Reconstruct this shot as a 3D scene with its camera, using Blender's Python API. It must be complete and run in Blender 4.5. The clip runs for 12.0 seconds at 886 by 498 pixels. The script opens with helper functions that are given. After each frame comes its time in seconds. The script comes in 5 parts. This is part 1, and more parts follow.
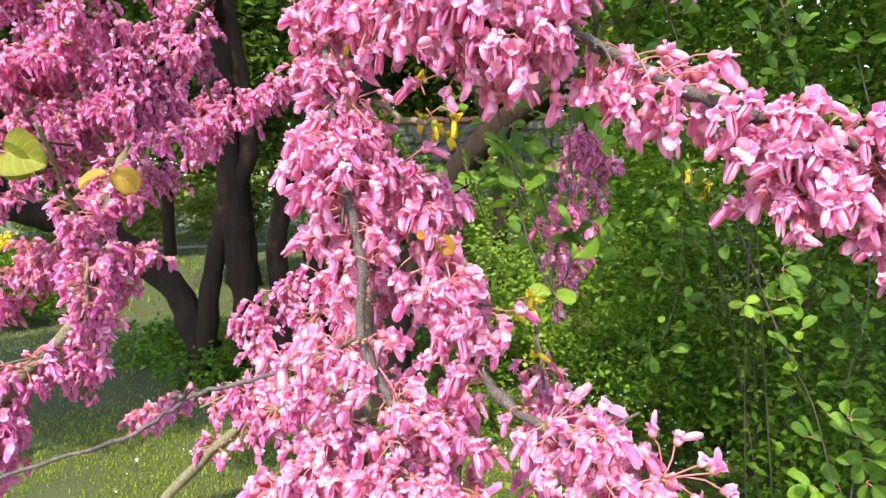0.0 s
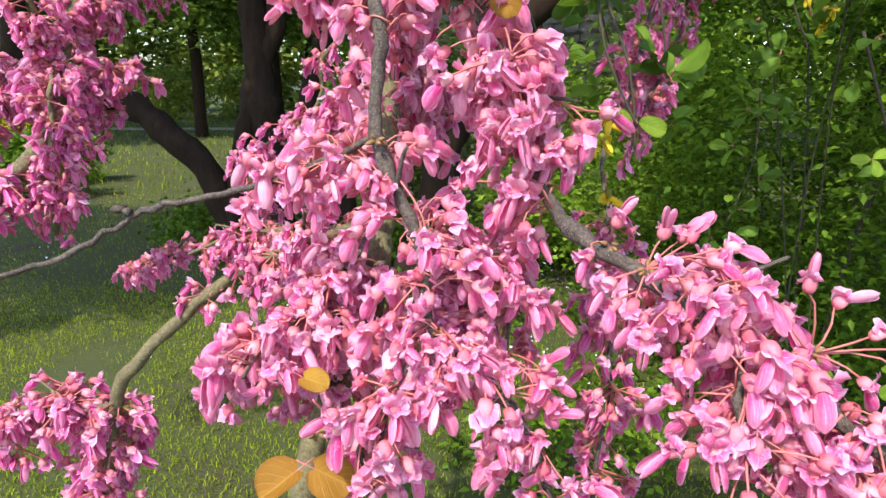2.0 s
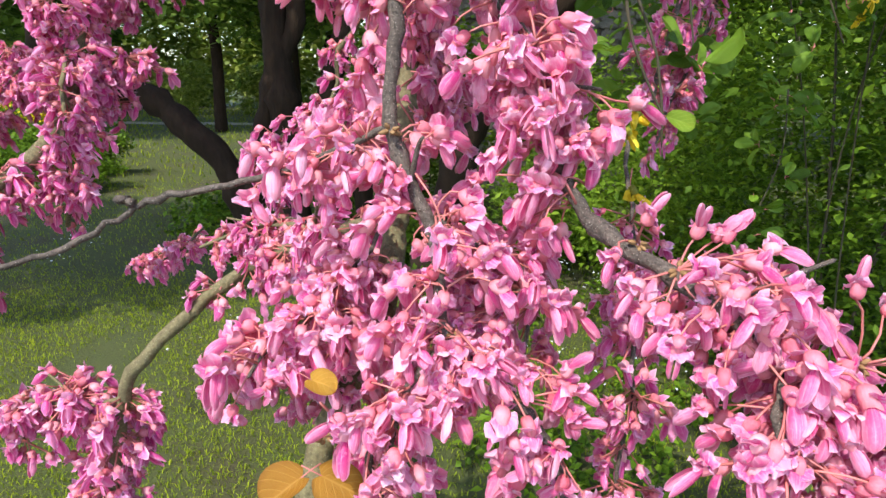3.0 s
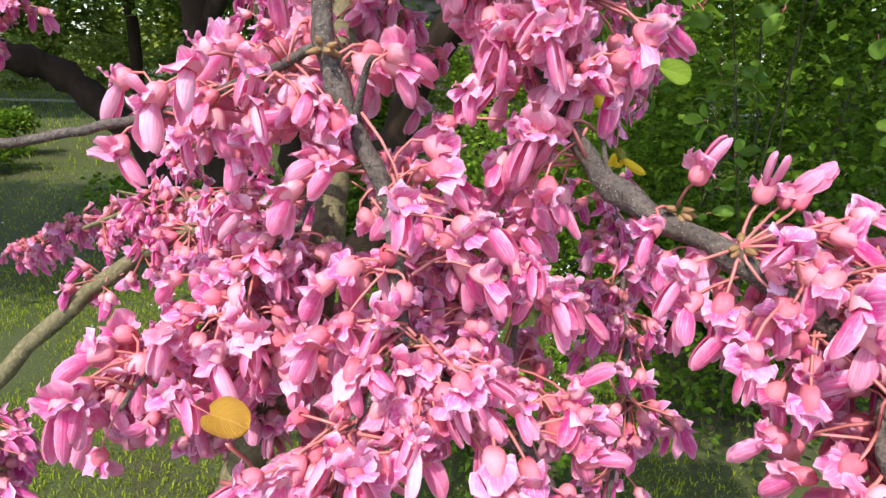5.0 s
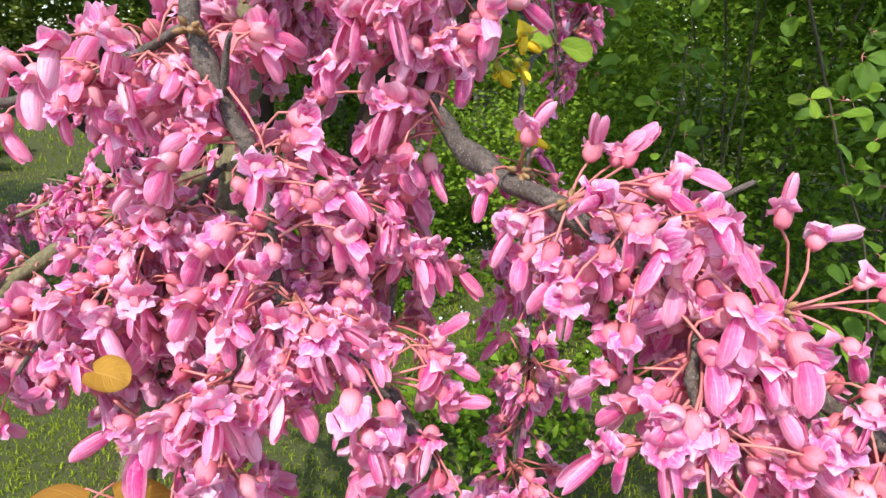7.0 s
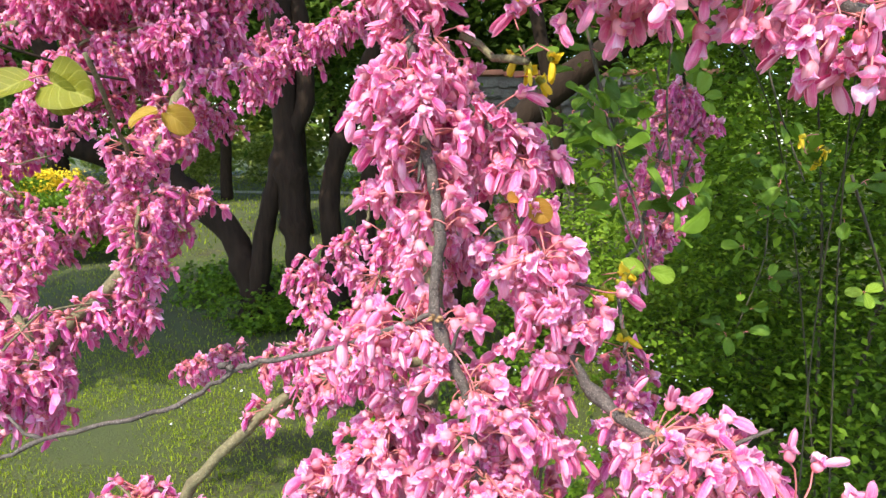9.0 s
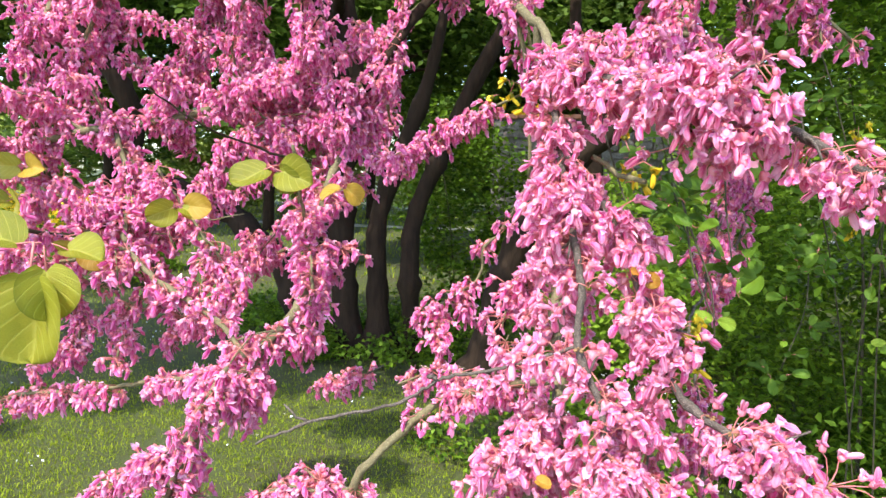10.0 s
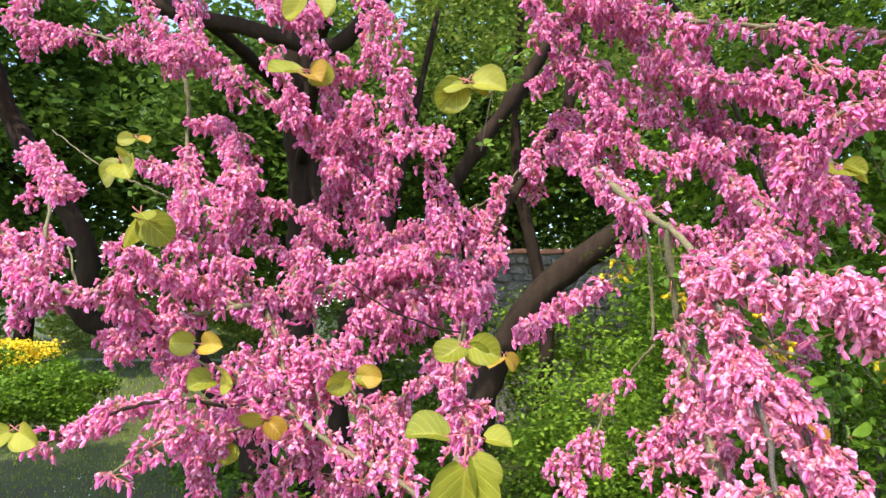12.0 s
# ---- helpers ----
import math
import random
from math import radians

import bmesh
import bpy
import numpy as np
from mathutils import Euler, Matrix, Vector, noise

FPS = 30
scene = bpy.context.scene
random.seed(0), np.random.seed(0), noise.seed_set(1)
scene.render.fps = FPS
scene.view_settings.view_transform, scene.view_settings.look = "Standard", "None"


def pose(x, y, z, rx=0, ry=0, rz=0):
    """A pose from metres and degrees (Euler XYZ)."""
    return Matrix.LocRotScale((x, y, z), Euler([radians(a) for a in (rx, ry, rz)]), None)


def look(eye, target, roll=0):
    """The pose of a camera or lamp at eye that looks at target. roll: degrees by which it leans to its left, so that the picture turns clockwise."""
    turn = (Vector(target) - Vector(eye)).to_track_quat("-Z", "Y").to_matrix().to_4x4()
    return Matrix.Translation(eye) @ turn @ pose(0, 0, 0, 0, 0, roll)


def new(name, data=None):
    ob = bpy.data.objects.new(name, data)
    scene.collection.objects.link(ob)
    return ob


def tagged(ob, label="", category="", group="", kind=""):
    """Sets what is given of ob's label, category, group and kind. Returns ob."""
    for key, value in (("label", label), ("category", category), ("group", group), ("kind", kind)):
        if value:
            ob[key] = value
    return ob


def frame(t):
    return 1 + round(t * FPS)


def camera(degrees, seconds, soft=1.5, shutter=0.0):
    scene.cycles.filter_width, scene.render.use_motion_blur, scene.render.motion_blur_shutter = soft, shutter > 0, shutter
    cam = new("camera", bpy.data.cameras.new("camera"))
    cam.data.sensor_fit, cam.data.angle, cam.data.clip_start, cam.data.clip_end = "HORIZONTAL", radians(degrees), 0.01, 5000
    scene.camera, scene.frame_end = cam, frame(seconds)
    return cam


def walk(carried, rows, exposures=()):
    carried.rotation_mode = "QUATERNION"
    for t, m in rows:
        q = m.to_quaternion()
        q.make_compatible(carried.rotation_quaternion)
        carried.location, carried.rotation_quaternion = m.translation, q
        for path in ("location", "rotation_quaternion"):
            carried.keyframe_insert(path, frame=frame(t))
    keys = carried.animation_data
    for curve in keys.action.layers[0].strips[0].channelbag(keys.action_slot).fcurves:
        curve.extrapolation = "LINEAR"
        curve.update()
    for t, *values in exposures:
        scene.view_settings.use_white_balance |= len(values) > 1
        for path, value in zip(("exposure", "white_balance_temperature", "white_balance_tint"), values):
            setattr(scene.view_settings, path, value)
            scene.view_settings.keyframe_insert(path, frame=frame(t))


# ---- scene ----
cam = camera(72.0, 12.0)
# seconds, eye (m), turn (degrees)
PATH = [
    (0.0, 0.0055, 0.0017, 1.4896, 84.21, 2.18, 0.82),
    (0.5, -0.0026, 0.0341, 1.4449, 77.07, 1.55, 1.12),
    (1.0, 0.0032, 0.0672, 1.4356, 75.05, 0.92, 1.02),
    (1.5, -0.0008, 0.0897, 1.4317, 74.95, 1.01, 1.34),
    (2.0, -0.0068, 0.1095, 1.4235, 74.34, 0.26, 4.02),
    (2.5, -0.0084, 0.1178, 1.4259, 73.87, 0.19, 4.75),
    (3.0, -0.0079, 0.1234, 1.4194, 74.08, -0.13, 5.69),
    (3.2, -0.0084, 0.1235, 1.4206, 74.12, -0.18, 5.86),
    (4.8, -0.0269, 0.1886, 1.4026, 72.80, -0.78, 0.50),
    (5.0, -0.0217, 0.1912, 1.3964, 72.65, -1.37, -0.37),
    (5.5, 0.0032, 0.1960, 1.3873, 71.23, -1.52, -2.66),
    (6.0, 0.0141, 0.1940, 1.3850, 69.82, -1.25, -3.93),
    (6.5, 0.0184, 0.1865, 1.3850, 70.54, -0.77, -3.54),
    (7.0, 0.0130, 0.1742, 1.3928, 71.84, -0.33, -2.40),
    (7.5, -0.0075, 0.1476, 1.4139, 75.03, -0.58, 0.29),
    (7.7, -0.0164, 0.1352, 1.4246, 76.42, -0.69, 1.55),
    (9.3, -0.0186, 0.0110, 1.5050, 81.03, -0.47, 7.46),
    (9.5, -0.0184, -0.0311, 1.5161, 81.83, -0.89, 8.65),
    (10.0, -0.0899, -0.1094, 1.5286, 83.37, -1.49, 8.87),
    (10.5, -0.1810, -0.1996, 1.5404, 84.10, -0.56, 6.46),
    (11.0, -0.2504, -0.2600, 1.5454, 85.37, -1.06, 4.82),
    (11.5, -0.3087, -0.3135, 1.5489, 90.81, -0.28, 4.72),
    (12.0, -0.3625, -0.2691, 1.5799, 95.52, -0.15, 2.07),
]
walk(cam, [(t, pose(*rest)) for t, *rest in PATH], ((0.0, 1.32), (1.5, 0.9), (3.0, 0.78), (6.5, 0.74), (8.0, 0.86), (9.5, 1.18), (10.5, 1.25), (12.0, 1.14)))

# ---- light ----
SUN_AZ, SUN_EL = radians(205.0), radians(56.0)     # compass of the sun, clockwise from +y; its height
world = bpy.data.worlds.new("sky")
scene.world = world
world.use_nodes = True
wn = world.node_tree
sky = wn.nodes.new("ShaderNodeTexSky")
sky.sky_type, sky.sun_disc = "NISHITA", False
sky.sun_elevation, sky.sun_rotation = SUN_EL, SUN_AZ
wn.links.new(sky.outputs["Color"], wn.nodes["Background"].inputs["Color"])
wn.nodes["Background"].inputs["Strength"].default_value = 0.25
sun_dir = Vector((math.sin(SUN_AZ) * math.cos(SUN_EL), math.cos(SUN_AZ) * math.cos(SUN_EL), math.sin(SUN_EL)))
sun = new("sun", bpy.data.lights.new("sun", "SUN"))
sun.data.energy, sun.data.angle, sun.data.color = 3.65, radians(0.53), (1.0, 0.95, 0.87)
sun.matrix_world = look(sun_dir * 30, (0, 0, 0))


# ---- materials ----
def material(name):
    m = bpy.data.materials.new(name)
    m.use_nodes = True
    nt = m.node_tree
    return m, nt, nt.nodes["Principled BSDF"], nt.nodes["Material Output"]


def node(nt, kind, links=None, **values):
    n = nt.nodes.new(kind)
    for k, v in values.items():
        n.inputs[k.replace("_", " ")].default_value = v
    for k, src in (links or {}).items():
        nt.links.new(src, n.inputs[k])
    return n


def ramp(nt, src, *stops):
    n = nt.nodes.new("ShaderNodeValToRGB")
    e = n.color_ramp.elements
    while len(e) < len(stops):
        e.new(0.5)
    for el, (p, c) in zip(e, stops):
        el.position, el.color = p, (*c, 1)
    nt.links.new(src, n.inputs[0])
    return n.outputs[0]


def mix(nt, fac, a, b, how="MIX"):
    n = nt.nodes.new("ShaderNodeMix")
    n.data_type, n.blend_type = "RGBA", how
    for sock, v in ((n.inputs[0], fac), (n.inputs[6], a), (n.inputs[7], b)):
        if isinstance(v, (int, float)):
            sock.default_value = v
        elif isinstance(v, tuple):
            sock.default_value = (*v, 1)
        else:
            nt.links.new(v, sock)
    return n.outputs[2]


def chance(nt):
    """One random value for each loose piece and each object."""
    g, o = nt.nodes.new("ShaderNodeNewGeometry"), nt.nodes.new("ShaderNodeObjectInfo")
    a = nt.nodes.new("ShaderNodeMath")
    a.operation = "ADD"
    nt.links.new(g.outputs["Random Per Island"], a.inputs[0])
    nt.links.new(o.outputs["Random"], a.inputs[1])
    f = nt.nodes.new("ShaderNodeMath")
    f.operation = "FRACT"
    nt.links.new(a.outputs[0], f.inputs[0])
    return f.outputs[0]


def coords(nt):
    return nt.nodes.new("ShaderNodeTexCoord").outputs["Object"]


def noise_at(nt, scale, detail=3.0, rough=0.55, stretch=None):
    src = coords(nt)
    if stretch:
        mp = node(nt, "ShaderNodeMapping", {"Vector": src})
        mp.inputs["Scale"].default_value = stretch
        src = mp.outputs[0]
    return node(nt, "ShaderNodeTexNoise", {"Vector": src}, Scale=scale, Detail=detail, Roughness=rough).outputs[0]


def bumped(nt, bsdf, height, strength, distance):
    b = node(nt, "ShaderNodeBump", {"Height": height}, Strength=strength, Distance=distance)
    nt.links.new(b.outputs[0], bsdf.inputs["Normal"])
    return b.outputs[0]


def thin(nt, bsdf, out, colour, share, normal=None):
    """Lets light through a thin petal or leaf."""
    tr = nt.nodes.new("ShaderNodeBsdfTranslucent")
    nt.links.new(colour, tr.inputs["Color"])
    if normal:
        nt.links.new(normal, tr.inputs["Normal"])
    mx = nt.nodes.new("ShaderNodeMixShader")
    mx.inputs[0].default_value = share
    nt.links.new(bsdf.outputs[0], mx.inputs[1])
    nt.links.new(tr.outputs[0], mx.inputs[2])
    nt.links.new(mx.outputs[0], out.inputs["Surface"])


def petal_material(name, deep, mid, pale, rim=0.6, vein=0.5, share=0.42, bump=0.6, blush=0.9):
    """Thin petal: deeper at its foot, paler along the rim, with fine lengthwise veins and crinkles."""
    m, nt, bsdf, out = material(name)
    uv = nt.nodes.new("ShaderNodeUVMap").outputs[0]
    along = node(nt, "ShaderNodeSeparateXYZ", {"Vector": uv}).outputs
    luck = chance(nt)
    base = ramp(nt, luck, (0.0, deep), (0.32, mid), (0.68, mid), (1.0, pale))
    limb_tint = ramp(nt, noise_at(nt, 7.0, 2.0), (0.42, (0, 0, 0)), (0.66, (0.62,) * 3))
    base = mix(nt, limb_tint, base, deep)
    foot = ramp(nt, along[0], (0.0, (blush,) * 3), (0.42, (0, 0, 0)))
    col = mix(nt, foot, base, deep)
    tip = ramp(nt, along[0], (0.35, (0, 0, 0)), (0.8, (0.35 * rim,) * 3), (1.0, (rim,) * 3))
    col = mix(nt, tip, col, pale)
    edge = ramp(nt, along[1], (0.0, (rim,) * 3), (0.16, (0, 0, 0)), (0.82, (0, 0, 0)), (1.0, (rim,) * 3))
    col = mix(nt, edge, col, pale)
    shift = node(nt, "ShaderNodeCombineXYZ", {"Z": luck}).outputs[0]
    place = node(nt, "ShaderNodeMapping", {"Vector": uv, "Location": shift})
    place.inputs["Scale"].default_value = (1.5, 10.0, 1.0)
    streak = node(nt, "ShaderNodeTexNoise", {"Vector": place.outputs[0]}, Scale=1.0, Detail=3.0, Roughness=0.6).outputs[0]
    white = tuple(min(0.95, c * 1.05 + 0.06) for c in pale)
    col = mix(nt, ramp(nt, streak, (0.52, (0, 0, 0)), (0.72, (vein,) * 3)), col, white)
    col = mix(nt, ramp(nt, streak, (0.28, (vein * 0.8,) * 3), (0.45, (0, 0, 0))), col, deep)
    crinkle = noise_at(nt, 520.0, 4.0, 0.7)
    col = mix(nt, ramp(nt, crinkle, (0.5, (0, 0, 0)), (0.75, (0.3,) * 3)), col, white)
    nt.links.new(col, bsdf.inputs["Base Color"])
    bsdf.inputs["Roughness"].default_value = 0.4
    nrm = bumped(nt, bsdf, mix(nt, 0.5, streak, crinkle), bump, 0.0012)
    thin(nt, bsdf, out, col, share, nrm)
    return m


def plain_material(name, a, b, scale, rough=0.7, bump=0.0, depth=0.001, share=0.0, stretch=None, spread=0.5):
    m, nt, bsdf, out = material(name)
    n = noise_at(nt, scale, 4.0, 0.6, stretch)
    n2 = noise_at(nt, scale * 0.17, 2.0)
    col = mix(nt, ramp(nt, n, (0.3, (0, 0, 0)), (0.7, (1, 1, 1))), a, b)
    col = mix(nt, spread, col, mix(nt, n2, a, b))
    nt.links.new(col, bsdf.inputs["Base Color"])
    bsdf.inputs["Roughness"].default_value = rough
    bsdf.inputs["Specular IOR Level"].default_value = 0.1 if rough >= 0.9 else 0.5
    nrm = bumped(nt, bsdf, n, bump, depth) if bump else None
    if share:
        thin(nt, bsdf, out, col, share, nrm)
    return m


def leaf_material(name, dark, mid, light, share=0.35, rough=0.5, veined=False, gloss=0.3):
    m, nt, bsdf, out = material(name)
    col = ramp(nt, chance(nt), (0.0, dark), (0.5, mid), (1.0, light))
    patch = ramp(nt, noise_at(nt, 60.0, 3.0), (0.35, (0, 0, 0)), (0.75, (0.45,) * 3))
    col = mix(nt, patch, col, light)
    height = noise_at(nt, 240.0, 3.0)
    if veined:
        uv = nt.nodes.new("ShaderNodeUVMap").outputs[0]
        xyz = node(nt, "ShaderNodeSeparateXYZ", {"Vector": uv}).outputs

        def calc(how, a, b):
            n = nt.nodes.new("ShaderNodeMath")
            n.operation = how
            for sock, v in zip(n.inputs, (a, b)):
                if isinstance(v, (int, float)):
                    sock.default_value = v
                else:
                    nt.links.new(v, sock)
            return n.outputs[0]

        off = calc("ABSOLUTE", calc("SUBTRACT", xyz[1], 0.5), 0.0)
        ribs = calc("PINGPONG", calc("SUBTRACT", xyz[0], calc("MULTIPLY", off, 0.75)), 0.075)
        rib = ramp(nt, calc("MULTIPLY", ribs, 10.0), (0.0, (1, 1, 1)), (0.16, (0, 0, 0)))
        mid_rib = ramp(nt, off, (0.01, (1, 1, 1)), (0.035, (0, 0, 0)))
        net = mix(nt, 1.0, rib, mid_rib, "LIGHTEN")
        col = mix(nt, mix(nt, 1.0, net, (0.4, 0.4, 0.4), "MULTIPLY"), col, tuple(min(0.9, c * 1.25 + 0.05) for c in light))
        edge = ramp(nt, off, (0.36, (0, 0, 0)), (0.5, (0.45,) * 3))
        col = mix(nt, edge, col, tuple(c * 0.75 for c in dark))
        height = mix(nt, 0.5, height, net)
    nt.links.new(col, bsdf.inputs["Base Color"])
    bsdf.inputs["Roughness"].default_value = rough
    bsdf.inputs["Specular IOR Level"].default_value = gloss
    nrm = bumped(nt, bsdf, height, 0.5 if veined else 0.3, 0.001)
    thin(nt, bsdf, out, col, share, nrm)
    return m


PETAL = petal_material("pink petal", (0.57, 0.01, 0.225), (0.8, 0.08, 0.35), (0.91, 0.45, 0.67), 0.7, 0.45, 0.38, 0.6)
WING = petal_material("pale pink wing petal", (0.66, 0.014, 0.29), (0.83, 0.16, 0.46), (0.92, 0.64, 0.79), 0.85, 0.5, 0.38)
KEEL = petal_material("rose keel petal", (0.65, 0.022, 0.23), (0.86, 0.19, 0.39), (0.93, 0.55, 0.68), 0.72, 0.6, 0.4, 0.6, 0.65)
TISSUE = petal_material("faded crinkled wing petal", (0.7, 0.008, 0.3), (0.85, 0.12, 0.42), (0.94, 0.61, 0.76), 0.85, 0.9, 0.4, 1.0)


def calyx_material():
    m, nt, bsdf, out = material("salmon calyx")
    uv = nt.nodes.new("ShaderNodeUVMap").outputs[0]
    along = node(nt, "ShaderNodeSeparateXYZ", {"Vector": uv}).outputs[0]
    col = ramp(nt, chance(nt), (0.0, (0.73, 0.16, 0.23)), (0.5, (0.84, 0.28, 0.35)), (1.0, (0.9, 0.44, 0.49)))
    col = mix(nt, ramp(nt, along, (0.05, (0.7,) * 3), (0.45, (0, 0, 0)), (1.0, (0.2,) * 3)), col, (0.52, 0.07, 0.11))
    n = noise_at(nt, 380.0, 3.0, 0.6)
    place = node(nt, "ShaderNodeMapping", {"Vector": uv})
    place.inputs["Scale"].default_value = (1.5, 16.0, 1.0)
    line = node(nt, "ShaderNodeTexNoise", {"Vector": place.outputs[0]}, Scale=1.0, Detail=3.0).outputs[0]
    col = mix(nt, ramp(nt, n, (0.5, (0, 0, 0)), (0.75, (0.4,) * 3)), col, (0.86, 0.44, 0.45))
    col = mix(nt, ramp(nt, line, (0.58, (0, 0, 0)), (0.74, (0.3,) * 3)), col, (0.5, 0.14, 0.17))
    nt.links.new(col, bsdf.inputs["Base Color"])
    bsdf.inputs["Roughness"].default_value = 0.55
    bsdf.inputs["Specular IOR Level"].default_value = 0.3
    nrm = bumped(nt, bsdf, mix(nt, 0.5, n, line), 0.45, 0.001)
    thin(nt, bsdf, out, col, 0.25, nrm)
    return m


CALYX = calyx_material()
SCALE = plain_material("dry bud scale", (0.12, 0.06, 0.025), (0.34, 0.2, 0.08), 700.0, 0.8, 0.5, 0.0004)
STALK = plain_material("pinkish stalk", (0.36, 0.1, 0.09), (0.58, 0.2, 0.18), 300.0, 0.5, 0.3, 0.0004)


def bark_material(name, dark, light, speck, scale):
    m, nt, bsdf, out = material(name)
    n = noise_at(nt, scale, 5.0, 0.7)
    big = noise_at(nt, scale * 0.2, 3.0)
    col = mix(nt, ramp(nt, n, (0.35, (0, 0, 0)), (0.65, (1, 1, 1))), dark, light)
    col = mix(nt, ramp(nt, big, (0.4, (0, 0, 0)), (0.7, (0.6,) * 3)), col, dark)
    cell = node(nt, "ShaderNodeTexVoronoi", {"Vector": coords(nt)}, Scale=scale * 1.4)
    dots = ramp(nt, cell.outputs["Distance"], (0.12, (1, 1, 1)), (0.26, (0, 0, 0)))
    col = mix(nt, dots, col, speck)
    nt.links.new(col, bsdf.inputs["Base Color"])
    bsdf.inputs["Roughness"].default_value = 0.85
    bumped(nt, bsdf, mix(nt, 0.5, n, dots), 1.0, 0.0016)
    return m


BARK_GREY = bark_material("grey twig bark", (0.035, 0.025, 0.019), (0.165, 0.13, 0.105), (0.36, 0.3, 0.25), 620.0)
BARK_OLIVE = bark_material("olive branch bark", (0.09, 0.075, 0.035), (0.22, 0.19, 0.09), (0.32, 0.28, 0.18), 420.0)
BARK_DARK = plain_material("dark trunk bark", (0.012, 0.008, 0.0055), (0.042, 0.027, 0.017), 18.0, 0.9, 0.9, 0.02, stretch=(1, 1, 0.25))
STEM = plain_material("brown shrub stem", (0.026, 0.022, 0.011), (0.075, 0.06, 0.03), 60.0, 0.85, 0.5, 0.002, stretch=(1, 1, 0.3))
YLEAF = leaf_material("yellow-green young leaf", (0.19, 0.21, 0.018), (0.29, 0.3, 0.025), (0.42, 0.4, 0.05), 0.45, 0.34, veined=True)
OLEAF = leaf_material("orange young leaf", (0.3, 0.12, 0.018), (0.4, 0.19, 0.025), (0.48, 0.27, 0.035), 0.4, veined=True)
HLEAF = leaf_material("honey-yellow young leaf", (0.32, 0.17, 0.02), (0.42, 0.26, 0.03), (0.5, 0.36, 0.05), 0.42, 0.36, veined=True)
LIME = leaf_material("bright lime leaf", (0.2, 0.33, 0.02), (0.27, 0.41, 0.03), (0.33, 0.46, 0.05), 0.45, veined=True)
GLEAF = leaf_material("fresh green leaf", (0.035, 0.085, 0.007), (0.085, 0.18, 0.013), (0.2, 0.34, 0.028), 0.45)
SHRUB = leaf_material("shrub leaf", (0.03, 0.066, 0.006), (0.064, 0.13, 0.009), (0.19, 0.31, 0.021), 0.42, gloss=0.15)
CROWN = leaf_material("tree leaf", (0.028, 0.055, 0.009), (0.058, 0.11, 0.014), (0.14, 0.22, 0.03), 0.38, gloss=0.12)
# paler copy of the tree leaf: sunlight is put into its colour
SUNLIT = leaf_material("pale leaf with sunlight in its colour", (0.1, 0.17, 0.018), (0.2, 0.28, 0.035), (0.36, 0.42, 0.09), 0.42)
# shrub leaf brightened so that its colour carries the sun before the wall
LIT_SHRUB = leaf_material("shrub leaf with sunlight in its colour", (0.09, 0.18, 0.015), (0.17, 0.29, 0.024), (0.3, 0.42, 0.042), 0.42, gloss=0.15)
YELLOW = leaf_material("yellow blossom", (0.7, 0.46, 0.01), (0.8, 0.58, 0.02), (0.85, 0.68, 0.05), 0.25)
WHITE = leaf_material("white small blossom", (0.6, 0.65, 0.75), (0.75, 0.78, 0.8), (0.8, 0.8, 0.8), 0.25)
GRASS = leaf_material("grass blade", (0.1, 0.15, 0.01), (0.19, 0.26, 0.013), (0.35, 0.42, 0.026), 0.4, 0.7, gloss=0.06)


# ---- building blocks ----
class Soup:
    """Triangles of many small pieces, gathered into one mesh."""

    def __init__(self):
        self.v, self.f, self.m, self.u, self.n = [], [], [], [], 0

    def add(self, v, f, m, u):
        self.v.append(v), self.f.append(f + self.n), self.m.append(m), self.u.append(u)
        self.n += len(v)

    def mesh(self, name, mats, smooth=True):
        v, f, m, u = (np.concatenate(a) for a in (self.v, self.f, self.m, self.u))
        me = bpy.data.meshes.new(name)
        me.vertices.add(len(v))
        me.vertices.foreach_set("co", v.astype(np.float32).ravel())
        me.loops.add(3 * len(f))
        me.loops.foreach_set("vertex_index", f.astype(np.int32).ravel())
        me.polygons.add(len(f))
        me.polygons.foreach_set("loop_start", np.arange(0, 3 * len(f), 3, dtype=np.int32))
        for mt in mats:
            me.materials.append(mt)
        me.polygons.foreach_set("material_index", m.astype(np.int32))
        me.polygons.foreach_set("use_smooth", np.full(len(f), smooth))
        me.uv_layers.new(name="UVMap").data.foreach_set("uv", u[f.ravel()].astype(np.float32).ravel())
        me.update(calc_edges=True)
        me.validate()
        return me


def grid(points, mat, closed=False, u_along=True):
    """Triangles over a grid of points [i][j]; i runs along, j across or round."""
    p = np.array(points, float)
    ni, nj = p.shape[:2]
    f = []
    for i in range(ni - 1):
        for j in range(nj if closed else nj - 1):
            a, b, c, d = i * nj + j, i * nj + (j + 1) % nj, (i + 1) * nj + (j + 1) % nj, (i + 1) * nj + j
            f += [(a, b, c), (a, c, d)]
    u = np.array([(i / (ni - 1), j / max(1, nj - 1)) for i in range(ni) for j in range(nj)], float)
    return p.reshape(-1, 3), np.array(f), np.full(len(f), mat), u


def frame_of(a):
    a = np.array(a, float) / np.linalg.norm(a)
    h = np.array((0, 0, 1.0)) if abs(a[2]) < 0.9 else np.array((1.0, 0, 0))
    b = np.cross(h, a)
    b /= np.linalg.norm(b)
    return a, b, np.cross(a, b)


